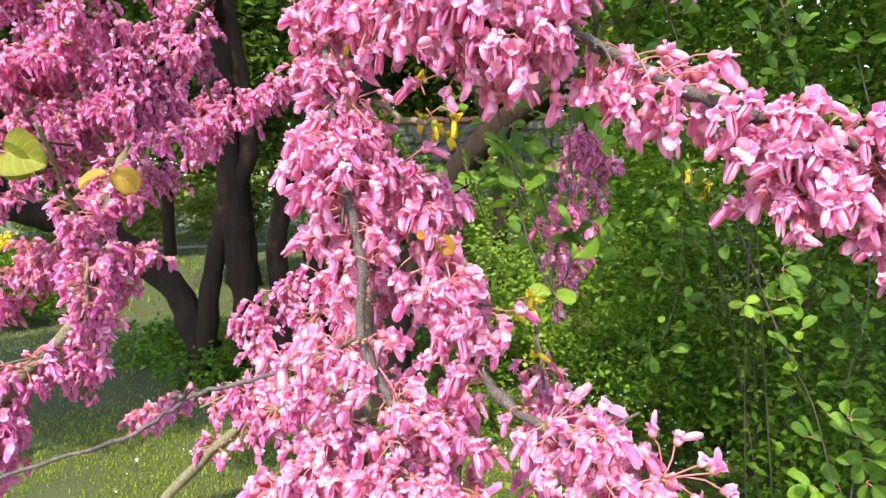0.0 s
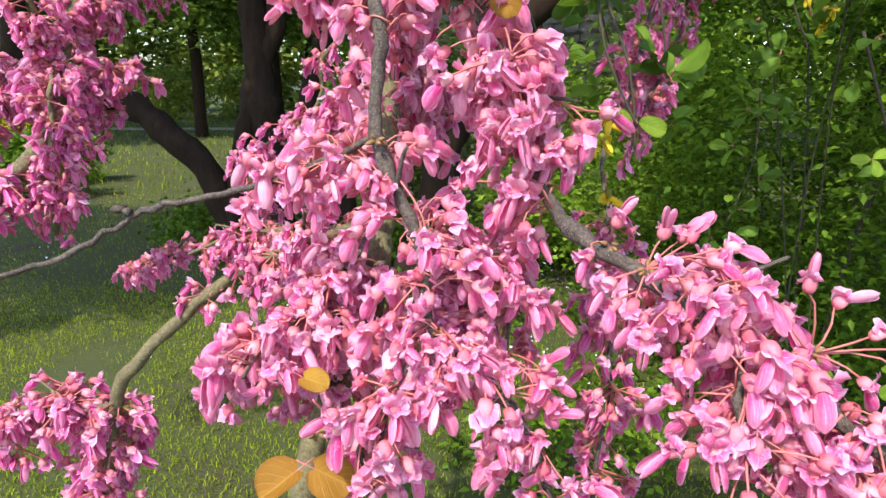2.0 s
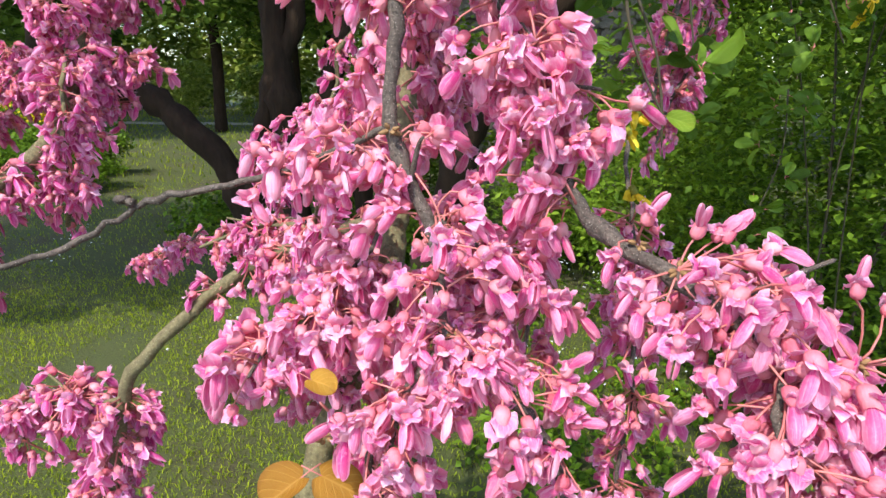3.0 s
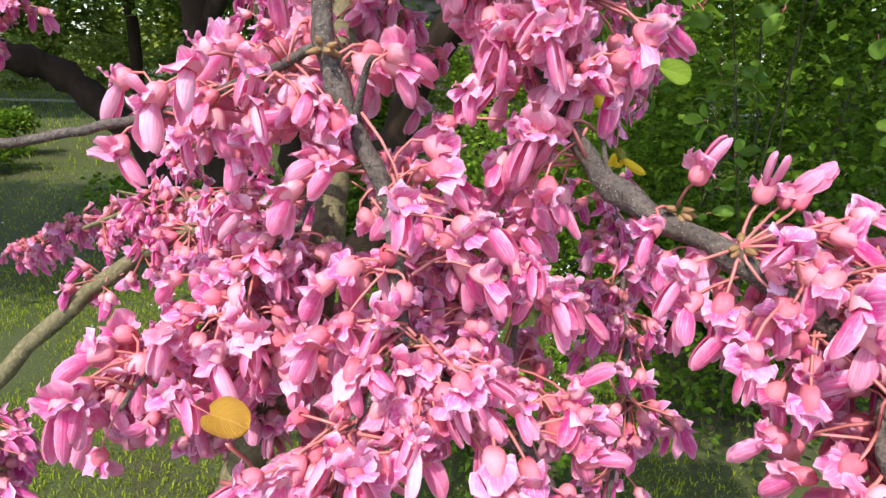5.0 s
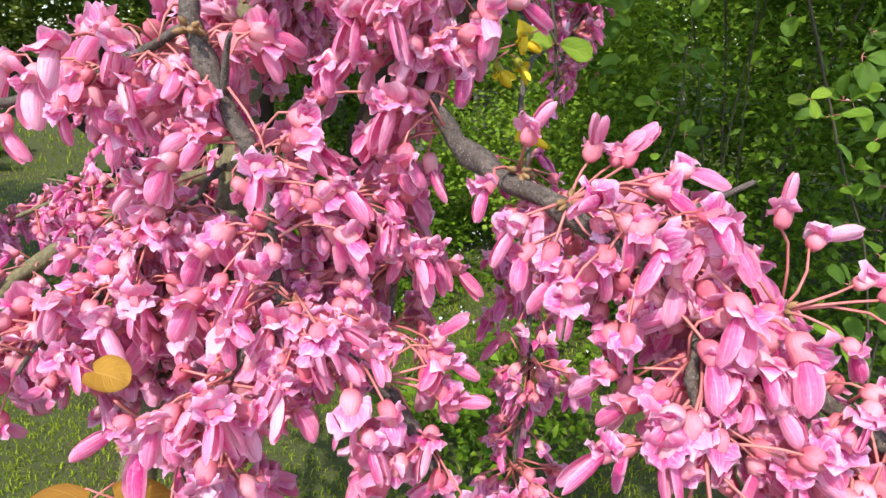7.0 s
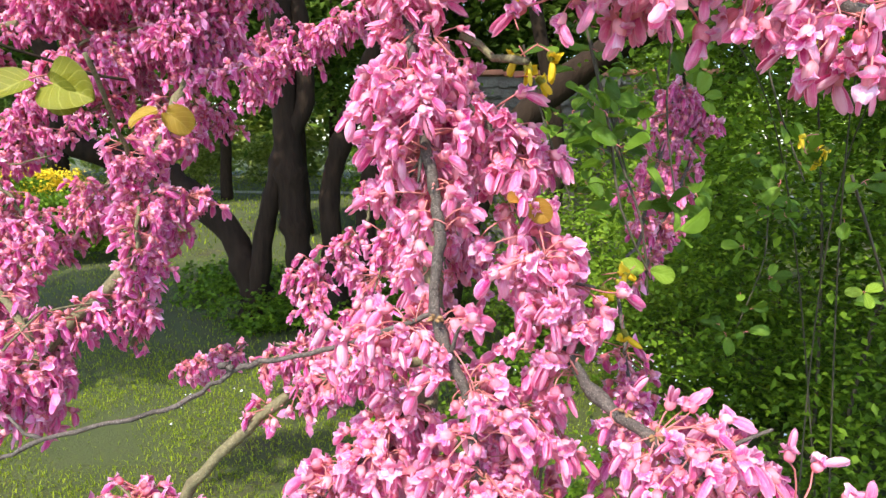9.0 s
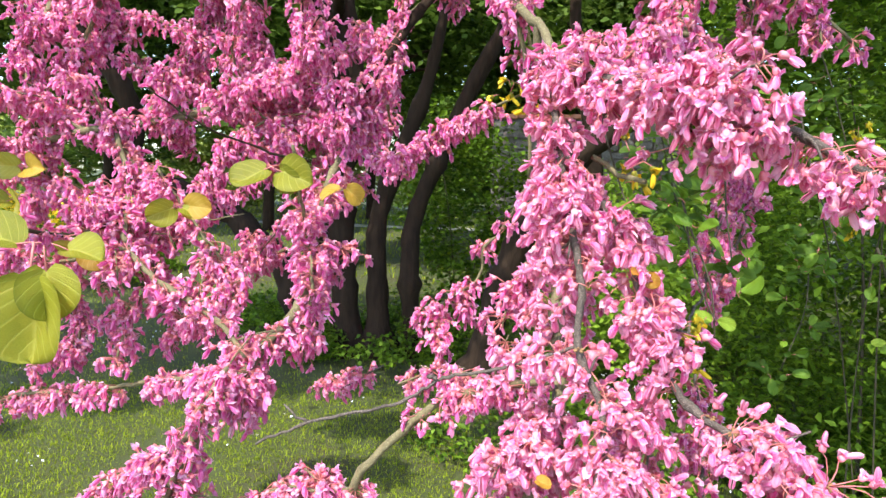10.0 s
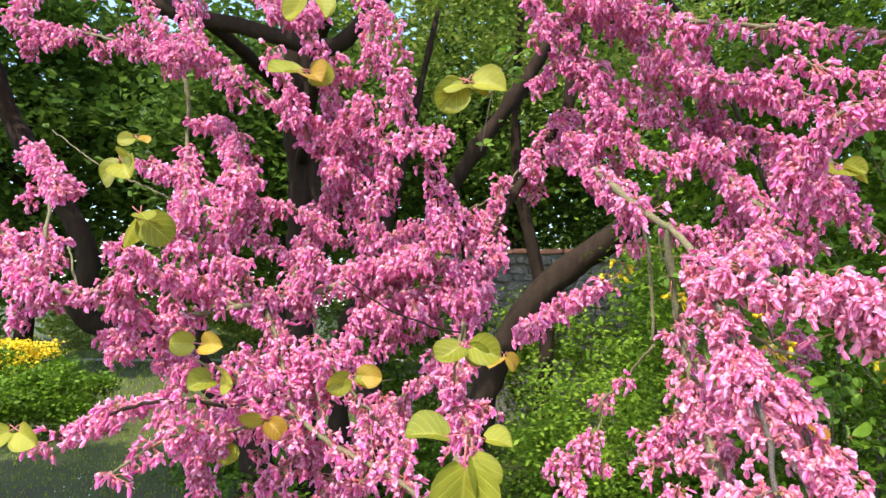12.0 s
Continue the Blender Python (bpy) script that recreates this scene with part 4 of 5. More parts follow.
g = Soup()
xs = np.concatenate([[-900, -200, -60], np.linspace(-25, 25, 51), [60, 200, 900]])
ys = np.concatenate([[-900, -200, -60], np.linspace(-20, 40, 61), [60, 200, 900]])
g.add(*grid([[(x, y, 0.0) for x in xs] for y in ys], 0))
tagged(new("ground", g.mesh("ground", [ground_material()])), "grassy garden lawn in dappled light", "lawn", kind="structure")


def many(soup, v, f, u, mat=0):
    """Adds k copies of a small piece; v is an array [k][n][3]."""
    k, n = v.shape[:2]
    soup.add(v.reshape(-1, 3), (f[None] + (np.arange(k) * n)[:, None, None]).reshape(-1, 3), np.full(k * len(f), mat), np.tile(u, (k, 1)))


def unit_rows(a):
    return a / np.linalg.norm(a, axis=1, keepdims=True)


def lawn(name, boxes, seed):
    """Grass blades strewn over stretches of the ground."""
    s = Soup()
    g = np.random.default_rng(seed)
    f = np.array([(0, 1, 2), (1, 3, 2), (2, 3, 4)])
    u = np.array([(0, 0), (0, 1), (0.5, 0), (0.5, 1), (1, 0.5)], float)
    up = np.array((0, 0, 1.0))
    for x0, y0, x1, y1, n, h in boxes:
        b = np.stack([g.uniform(x0, x1, n), g.uniform(y0, y1, n), np.full(n, -0.005)], 1)
        b[:, :2] += g.normal(0, 0.35 * h / 0.05, (n, 2))
        keep = np.array([noise.noise(Vector((x * 1.7, y * 1.7, 3.0))) for x, y, _ in b]) > -0.35 + g.normal(0, 0.2, n)
        b = b[keep]
        n = len(b)
        a, l, lean = g.uniform(0, 6.28, n), h * g.uniform(0.4, 1.3, n), g.uniform(0.3, 1.3, n)
        d, q = np.stack([np.cos(a), np.sin(a), 0 * a], 1), np.stack([-np.sin(a), np.cos(a), 0 * a], 1) * h * 0.075
        l, lean = l[:, None], lean[:, None]
        mid, tip = b + up * l * 0.6 + d * lean * l * 0.25, b + up * l * (1 - 0.3 * lean) + d * lean * l * 0.8
        many(s, np.stack([b - q, b + q, mid - q * 0.8, mid + q * 0.8, tip], 1), f, u)
    return tagged(new(name, s.mesh(name, [GRASS])), "fresh green grass with sunlit patches", "grass", kind="stuff")


lawn("grass", ((-4.5, 1.2, 1.0, 4, 80000, 0.028), (-9, 4, 2.5, 8, 22000, 0.04), (-22, 8, 4, 26, 28000, 0.1), (-4.5, -2.0, 3.0, 1.3, 14000, 0.05)), 5)


# ---- foliage ----
LEAF_F = np.array([(0, 1, 2), (0, 2, 3), (1, 4, 2), (2, 4, 3)])
LEAF_U = np.array([(0, 0.5), (0.5, 0), (0.5, 0.5), (0.5, 1), (1, 0.5)], float)


def leaves(s, centre, radii, n, size, rng, mat=0, tufts=24, loose=0.42, broad=0.3, far=False):
    """Small folded leaves in tufts inside a rounded volume, open between the tufts."""
    g = np.random.default_rng(rng.randrange(10 ** 6))
    heads = unit_rows(g.normal(size=(tufts, 3))) * g.uniform(0.25, 1.0, (tufts, 1)) ** 0.6
    own = g.integers(0, tufts, n)
    wide = g.uniform(0.5, 1.0, tufts)[own]
    p = np.array(centre) + (heads[own] + g.normal(size=(n, 3)) * (loose * 0.42 * wide)[:, None]) * np.array(radii)
    p[:, 2] = np.where(p[:, 2] < 0.02, np.abs(p[:, 2]) + 0.02, p[:, 2])
    d = unit_rows(g.normal(size=(n, 3)) * (1, 1, 0.55) - (0, 0, 0.1))
    q = unit_rows(np.cross(d, g.normal(size=(n, 3)) * (0.5, 0.5, 0) + (0, 0, 1.0)))
    nn = np.cross(q, d)
    l, w = size * g.uniform(0.6, 1.3, (n, 1)), size * broad * g.uniform(0.75, 1.25, (n, 1))
    if far:
        return many(s, np.stack([p, p + d * l * 0.5 - q * w, p + d * l, p + d * l * 0.5 + q * w + nn * w * 0.5], 1), np.array([(0, 1, 2), (0, 2, 3)]), LEAF_U[[0, 1, 4, 3]], mat)
    many(s, np.stack([p, p + d * l * 0.45 - q * w + nn * w * 0.4, p + d * l * 0.45, p + d * l * 0.45 + q * w + nn * w * 0.4, p + d * l - nn * l * 0.1], 1), LEAF_F, LEAF_U, mat)


def shrub(name, label, x, y, height, radii, n, size, rng, mat, lift=0.5, tufts=60, stems=3, category="shrub", loose=0.42):
    root = tagged(new(name), label, category)
    root.location = (x, y, 0)
    s = Soup()
    leaves(s, (0, 0, height * lift), radii, n, size, rng, 0, tufts, loose, 0.3, y > 4.0)
    part("crown", s.mesh("crown", [mat]), root, "", "stuff")
    for _ in range(stems):
        a = rng.uniform(0, 6.28)
        top = np.array((math.cos(a) * radii[0] * 0.7, math.sin(a) * radii[1] * 0.7, height * rng.uniform(0.6, 0.95)))
        t = Soup()
        foot = np.array((math.cos(a) * 0.08, math.sin(a) * 0.08, -0.05))
        path = bend(foot, np.array((top[0] * 0.25, top[1] * 0.25, top[2] * 0.6)), top, 9)
        t.add(*tube(path, np.linspace(0.006, 0.002, 9) * (height / 2), 6, 0, 0.1, rng))
        part("stem", t.mesh("stem", [STEM]), root)
    return root


def far_tree(x, y, height, radii, n, size, rng, r=0.16, lift=0.62, label="tall leafy green garden tree"):
    root = tagged(new("tree"), label, "tree", group="trees behind the lawn")
    root.location = (x, y, 0)
    t = Soup()
    path = spline([(0, 0, -0.1), (rng.uniform(-0.15, 0.15), 0.1, height * 0.25), (rng.uniform(-0.4, 0.4), 0.1, height * 0.6), (rng.uniform(-0.5, 0.5), 0, height * 0.9)], 0.25)
    t.add(*tube(path, np.linspace(r, r * 0.25, len(path)), 9, 0, 0.12, rng))
    part("trunk", t.mesh("trunk", [BARK_DARK]), root)
    for _ in range(7):
        k = rng.randrange(len(path) // 3, len(path) - 1)
        a = rng.uniform(0, 6.28)
        end = path[k] + np.array((math.cos(a) * radii[0] * 0.8, math.sin(a) * radii[1] * 0.8, height * rng.uniform(0.05, 0.25)))
        b = Soup()
        p = bend(path[k], (path[k] + end) / 2 + np.array((0, 0, 0.2)), end, 7)
        b.add(*tube(p, np.linspace(r * 0.4, r * 0.08, 7), 6, 0, 0.1, rng))
        part("limb", b.mesh("limb", [BARK_DARK]), root)
    s = Soup()
    leaves(s, (0, 0, height * lift), radii, n, size, rng, 0, 90, 0.35, 0.34, True)
    part("crown", s.mesh("crown", [CROWN]), root, "", "stuff")
    return root



# ---- young leaves of the redbud ----
def leaf_shape(rng, long, wide, mat, notch=0.14, stalk=0.5, lean=0.85):
    """A rounded leaf, folded a little along its midrib, on a thin stalk; it starts at the origin and points along +x."""
    rows = []
    fold, cup, ph = rng.uniform(0.2, 0.7), rng.uniform(-0.5, 0.35), rng.uniform(0, 6)
    off = stalk * long
    for t in (0.0, 0.04, 0.13, 0.26, 0.4, 0.55, 0.7, 0.83, 0.93, 0.985, 1.0):
        w = 0.5 * wide * max(0.3 * (notch > 0.1) * (1 - t), max(0.0, 1 - abs(2 * t ** lean - 1) ** 2.15) ** 0.5)
        row = []
        for q in np.linspace(-1, 1, 9):
            x = off + long * (t - notch * abs(q) * (1 - t) ** 2)
            row.append((x, w * q, fold * abs(q) * w + cup * long * (t - 0.5) ** 2 + 0.035 * long * math.sin(ph + 4 * q + 6 * t)))
        rows.append(row)
    s = Soup()
    s.add(*grid(rows, 0))
    z0 = rows[0][4][2]
    s.add(*tube(np.array([(0, 0, 0), (off * 0.5, 0, 0.05 * off + z0 * 0.5), (off * 1.02, 0, z0)]), [long * 0.018] * 3, 5, 1))
    return s.mesh("leaf", [mat, STALK])


def aim(at, along, normal, size=1.0):
    x = Vector(along).normalized()
    z = Vector(normal)
    z = (z - x * z.dot(x)).normalized()
    y = z.cross(x)
    m = Matrix((x, y, z)).transposed().to_4x4()
    return Matrix.Translation(at) @ m @ Matrix.Scale(size, 4)


leaf_rng = random.Random(31)
ROUND = [leaf_shape(leaf_rng, 1.0, 1.1, YLEAF) for _ in range(6)]
AMBER = [leaf_shape(leaf_rng, 1.0, 1.05, OLEAF) for _ in range(3)]
HONEY = [leaf_shape(leaf_rng, 1.0, 1.05, HLEAF) for _ in range(3)]


def leaf_tuft(x, y, z, size, n, amber=0):
    """A few young leaves hanging from one bud."""
    for k in range(n):
        d = ((-1) ** k * leaf_rng.uniform(0.35, 1.0), leaf_rng.gauss(-0.1, 0.3), leaf_rng.uniform(-0.9, 0.05))
        nrm = (leaf_rng.gauss(0, 0.6), leaf_rng.gauss(-0.95, 0.35), leaf_rng.gauss(0.35, 0.4))
        big = size * (0.88 if k < 2 else leaf_rng.uniform(0.5, 0.75))
        at = Vector((x, y, z + 0.35 * size)) - Vector(d).normalized() * big * 0.25
        ob = part("leaf", ((AMBER if size < 0.027 else HONEY) if k < amber else ROUND)[leaf_rng.randrange(3)], tree, ("orange young leaf" if size < 0.027 else "honey-yellow young leaf") if k < amber else "yellow-green young leaf")
        ob.matrix_parent_inverse = TREE_INV
        ob.matrix_basis = aim(at, d, nrm, big)


def leaf_one(at, along, normal, size):
    ob = part("leaf", ROUND[leaf_rng.randrange(6)], tree, "yellow-green young leaf")
    ob.matrix_parent_inverse = TREE_INV
    ob.matrix_basis = aim(at, along, normal, size)


leaf_one((-0.362, 0.185, 1.488), (-0.06, 0.0, -1.0), (0.15, -1.0, 0.25), 0.046)
leaf_one((-0.358, 0.187, 1.486), (0.15, -0.1, -1.0), (0.7, -0.8, 0.2), 0.028)
leaf_one((-0.362, 0.19, 1.487), (-1.0, -0.1, 0.05), (0.1, -0.55, 1.0), 0.03)
leaf_one((-0.356, 0.19, 1.487), (1.0, 0.1, -0.25), (0.1, -0.6, 1.0), 0.02)
leaf_tuft(-0.363, 0.495, 1.52, 0.042, 3)
leaf_tuft(-0.31, 0.565, 1.508, 0.028, 2, 2)
leaf_tuft(-0.725, 0.389, 1.67, 0.042, 3)
leaf_tuft(-0.853, 0.566, 1.775, 0.044, 3)
leaf_tuft(-0.555, 0.437, 1.85, 0.042, 4, 1)
leaf_tuft(-0.36, 0.438, 1.836, 0.044, 4)
leaf_tuft(-0.555, 0.442, 1.953, 0.04, 2)
leaf_tuft(-0.675, 0.5, 1.481, 0.036, 2)
leaf_tuft(-0.735, 0.578, 1.517, 0.036, 3, 1)
leaf_tuft(-0.515, 0.566, 1.476, 0.036, 3, 1)
leaf_tuft(-0.624, 0.541, 1.425, 0.032, 2, 1)
leaf_tuft(-0.704, 0.594, 1.368, 0.032, 1)
leaf_tuft(-0.82, 0.348, 1.447, 0.03, 2)
leaf_tuft(-0.79, 0.251, 1.397, 0.04, 1)
leaf_tuft(-0.956, 0.786, 1.878, 0.03, 2, 1)
leaf_tuft(0.094, 0.48, 1.742, 0.034, 3)
leaf_tuft(-0.084, 0.336, 1.3, 0.013, 1, 1)
leaf_tuft(-0.08, 0.325, 1.262, 0.02, 2, 2)
leaf_tuft(-0.005, 0.38, 1.455, 0.014, 2, 2)


# ---- the leafy shrub with yellow pea flowers ----
pea = tagged(new("leafy_shrub"), "green shrub with rounded leaflets and yellow pea flowers", "shrub")
pea.location = (1.3, 2.2, 0.0)
PEA_INV = Matrix.Translation((-1.3, -2.2, 0.0))
OVAL = [leaf_shape(leaf_rng, 1.0, 0.62, GLEAF, 0.02, 0.2, 1.25) for _ in range(6)]
gold_rng = random.Random(8)
GOLD = []
for _ in range(4):
    sh = flower_shape(gold_rng, True)
    GOLD.append(sh.mesh("flower", [YELLOW, YLEAF, STALK, YELLOW]))


def pea_part(name, mesh, m=None, label=""):
    ob = part(name, mesh, pea, label)
    ob.matrix_parent_inverse = PEA_INV
    if m is not None:
        ob.matrix_basis = m
    return ob


def pea_twig(points, n, size, seed, gold_at=(), cane=False):
    """A twig with leaves in threes; cane: it rises from the shrub's foot."""
    r = random.Random(seed)
    path = spline(points, 0.02)
    t = Soup()
    t.add(*tube(path, np.linspace(0.0014, 0.0008, len(path)), 6, 0, 0.1, r))
    if cane:
        foot = np.array((1.3 + r.uniform(-0.2, 0.2), 2.2 + r.uniform(-0.1, 0.2), -0.03))
        rise = bend(foot, np.array((foot[0] * 0.7 + path[0][0] * 0.3 + 0.15, foot[1] + 0.25, path[0][2] * 1.05 + 0.1)), path[0], 16)
        t.add(*tube(rise, np.linspace(0.0034, 0.0012, 16), 6, 0, 0.1, r))
    pea_part("twig", t.mesh("twig", [STEM]))
    for _ in range(int(n * 1.7)):
        c = path[r.randrange(len(path))]
        out = Vector((r.gauss(0, 1), r.gauss(-0.3, 0.8), r.gauss(0.0, 0.6))).normalized()
        hub = Vector(c) + out * r.uniform(0.015, 0.035)
        nrm = Vector((r.gauss(0, 0.5), r.gauss(-0.5, 0.4), r.gauss(0.8, 0.4)))
        side = nrm.cross(out).normalized()
        for w in (-1.0, 0.0, 1.0):
            if r.random() < 0.85:
                pea_part("leaf", OVAL[r.randrange(6)], aim(hub, out * (1.2 if w == 0 else 0.4) + side * w, nrm, size * r.uniform(0.5, 0.95)))
    for g in gold_at:
        for _ in range(5):
            m = Matrix.Translation(Vector(g) + Vector((r.gauss(0, 0.006), r.gauss(0, 0.006), r.gauss(0, 0.012)))) @ pose(0, 0, 0, r.gauss(0, 30), r.gauss(0, 30), r.uniform(0, 360))
            pea_part("flower", GOLD[r.randrange(4)], m, "yellow pea flower")


def lime_leaves(at, size, sides):
    """A few bright leaflets at the end of a thin twig."""
    for along, nrm in sides:
        pea_part("leaf", FRESH[leaf_rng.randrange(3)], aim(at, along, nrm, size), "bright lime-green leaflet")


FRESH = [leaf_shape(leaf_rng, 1.0, 0.78, LIME, 0.03, 0.12, 1.2) for _ in range(3)]
lime_leaves((0.0886, 0.518, 1.396), 0.0185, (((-1.0, 0.0, 0.15), (0.1, -1.0, 0.5)), ((1.0, 0.0, -0.35), (0.0, -0.9, 0.6))))
lime_leaves((0.3, 0.62, 1.36), 0.014, (((-1.0, 0.1, -0.2), (0.1, -0.8, 0.8)), ((0.8, 0.0, 0.3), (-0.1, -0.6, 0.9)), ((0.2, -0.3, -0.8), (0.2, -0.9, 0.3))))
pea_twig([(0.065, 0.57, 1.5), (0.07, 0.535, 1.44), (0.0886, 0.518, 1.396)], 0, 0.02, 30)
pea_twig([(0.31, 0.68, 1.46), (0.327, 0.661, 1.393), (0.36, 0.652, 1.3), (0.388, 0.647, 1.238), (0.407, 0.64, 1.15)], 11, 0.028, 1)
pea_twig([(0.04, 0.62, 1.62), (0.065, 0.57, 1.5), (0.085, 0.53, 1.43), (0.09, 0.52, 1.38)], 8, 0.027, 2, ((-0.004, 0.452, 1.54), (0.067, 0.5, 1.389)))
pea_twig([(0.16, 0.76, 1.64), (0.14, 0.7, 1.53), (0.15, 0.68, 1.43)], 9, 0.03, 3, cane=True)
pea_twig([(-0.05, 0.72, 1.72), (-0.08, 0.62, 1.66), (-0.1, 0.52, 1.63)], 3, 0.022, 4, ((-0.095, 0.51, 1.607), (-0.13, 0.66, 1.63)))
pea_twig([(0.3, 1.0, 1.86), (0.33, 0.92, 1.72), (0.36, 0.88, 1.58)], 10, 0.032, 5, ((0.3, 0.74, 1.49), (0.36, 0.86, 1.62)))
pea_twig([(0.55, 1.05, 1.8), (0.55, 0.98, 1.65), (0.52, 0.92, 1.5)], 11, 0.034, 6, cane=True)
pea_twig([(0.68, 1.0, 1.42), (0.6, 0.88, 1.3), (0.52, 0.8, 1.2)], 10, 0.034, 7)
pea_twig([(0.5, 0.74, 1.16), (0.45, 0.68, 1.08), (0.41, 0.63, 1.0)], 8, 0.034, 8)
pea_twig([(0.2, 1.02, 1.6), (0.22, 0.95, 1.47), (0.2, 0.9, 1.36)], 9, 0.034, 9)
pea_twig([(0.0, 0.8, 1.6), (0.02, 0.74, 1.52), (0.05, 0.7, 1.43)], 7, 0.03, 10)
pea_twig([(0.27, 0.85, 1.66), (0.28, 0.8, 1.55), (0.3, 0.75, 1.45)], 9, 0.03, 11)
pea_twig([(0.75, 1.15, 1.7), (0.74, 1.08, 1.55), (0.7, 1.0, 1.42)], 10, 0.036, 12, cane=True)
pea_twig([(-0.1, 0.98, 2.0), (-0.13, 0.93, 1.92), (-0.17, 0.9, 1.83)], 9, 0.028, 13)
pea_twig([(0.1, 0.85, 1.9), (0.06, 0.78, 1.8), (0.05, 0.72, 1.72)], 6, 0.028, 14)
pea_twig([(-0.25, 1.05, 2.15), (-0.3, 1.0, 2.05), (-0.33, 0.95, 1.9)], 7, 0.03, 15)
pea_twig([(0.05, 0.92, 1.76), (0.08, 0.86, 1.63), (0.1, 0.8, 1.52)], 9, 0.036, 17)
pea_twig([(0.12, 0.95, 1.55), (0.14, 0.88, 1.45), (0.16, 0.82, 1.36)], 9, 0.036, 18)
pea_twig([(0.4, 0.9, 1.9), (0.42, 0.86, 1.78), (0.45, 0.84, 1.66)], 9, 0.032, 19)
pea_twig([(0.45, 1.2, 1.4), (0.42, 1.12, 1.3), (0.36, 1.05, 1.2)], 10, 0.036, 16)

# ---- shrubs, trees and low plants behind ----
rng = random.Random(77)
for x, y, h, rad, n, size in ((1.5, 2.9, 3.2, (1.05, 0.8, 1.7), 26000, 0.045), (2.9, 3.0, 3.6, (1.1, 0.9, 1.9), 22000, 0.05), 
                              (2.3, 5.2, 3.0, (1.5, 1.2, 1.6), 11000, 0.07), (4.5, 4.8, 3.4, (1.5, 1.5, 1.8), 9000, 0.08), (-0.9, 6.6, 2.4, (0.8, 0.7, 1.2), 8000, 0.07)):
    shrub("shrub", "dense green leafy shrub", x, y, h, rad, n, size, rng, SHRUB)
for x, y, h, rad, n, size in ((0.75, 4.6, 1.25, (0.8, 0.9, 0.65), 9000, 0.05), (1.9, 6.9, 2.4, (0.8, 0.6, 1.2), 7000, 0.07), (0.5, 6.9, 1.7, (0.7, 0.5, 0.85), 6000, 0.06)):
    shrub("shrub", "fresh green shrub before the wall, leaves coloured as sunlit", x, y, h, rad, n, size, rng, LIT_SHRUB)
for x, y, h in ((-6.2, 8.3, 0.8), (-5.6, 7.2, 0.75)):
    shrub("shrub", "low dark green shrub at the lawn's edge", x, y, h, (0.75, 0.6, h * 0.5), 5000, 0.07, rng, SHRUB, 0.5)
for x, y in ((-15.0, 22.6), (-11.8, 22.2), (-9.0, 22.8), (-4.8, 22.2)):
    shrub("shrub", "low yellow-green shrub on the lawn, leaves coloured as sunlit", x, y, 1.9, (1.3, 0.9, 1.0), 3000, 0.13, rng, SUNLIT)
for x, y in ((-7.6, 9.2), (-9.0, 9.6)):
    root = shrub("yellow_shrub", "yellow-flowering shrub beside the lawn", x, y, 1.1, (0.9, 0.7, 0.55), 4000, 0.07, rng, SHRUB, 0.45)
    s = Soup()
    leaves(s, (0, 0, 0.85), (0.85, 0.65, 0.3), 3500, 0.05, rng, 0, 30, 0.4)
    part("blossom", s.mesh("blossom", [YELLOW]), root, "yellow blossom", "stuff")
for x, y, h, rad, n in ((-3.3, 9.8, 7.0, (2.4, 2.0, 2.6), 12000), (-11.0, 14.0, 10.0, (3.4, 2.6, 3.9), 13000), (-7.3, 15.5, 9.5, (3.2, 2.4, 3.9), 13000), (-1.0, 14.0, 8.0, (3.4, 2.5, 3.8), 12000), (3.5, 10.0, 8.0, (3.2, 2.6, 3.8), 12000),
                        (8.0, 8.0, 8.0, (3.0, 3.0, 3.8), 9000), (7.2, 12.5, 10.0, (3.4, 2.6, 4.8), 9000), (-13.0, 17.0, 11.0, (4.5, 3.5, 5.2), 10000), (-6.0, 21.0, 12.0, (5.0, 3.5, 5.6), 10000), (4.0, 20.0, 12.0, (5.0, 3.5, 5.6), 10000), (-20.0, 22.0, 12.0, (6.0, 3.5, 5.6), 9000), (0.5, 11.5, 9.0, (3.0, 2.0, 3.6), 10000), (-12.8, 11.2, 11.0, (3.8, 2.6, 4.6), 13000)):
    if y < 12.0:
        far_tree(x, y, h, rad, int(n * 1.5), 0.07 + 0.008 * y, rng)
    else:
        far_tree(x, y, h, rad, int(n * 0.7), 0.13 + 0.01 * y, rng)
lit = tagged(new("tree"), "light green garden tree with fine leaves coloured as sunlit", "tree", group="trees behind the lawn")
lit.location = (0.4, 6.3, 0)
s = Soup()
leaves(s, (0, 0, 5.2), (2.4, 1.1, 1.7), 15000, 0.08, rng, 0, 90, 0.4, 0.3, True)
part("crown", s.mesh("crown", [SUNLIT]), lit, "", "stuff")
s = Soup()
path = spline([(0, 0, -0.1), (0.1, 0.1, 1.5), (-0.2, 0, 3.2), (-0.1, 0, 5.5)], 0.2)
s.add(*tube(path, np.linspace(0.1, 0.03, len(path)), 9, 0, 0.1, rng))
part("trunk", s.mesh("trunk", [BARK_DARK]), lit)
for x, y, r in ((-10, 27, 3.5), (-16, 28, 4.0), (-3, 28, 4.0), (6, 26, 4.5), (13, 22, 4.5), (-24, 27, 4.5)):
    shrub("hedge", "tall green hedge closing the garden, leaves coloured as sunlit", x, y, 5.6, (r, 1.2, 3.2), 8000, 0.36, rng, SUNLIT, 0.5, 60, 3, "hedge", 0.6)

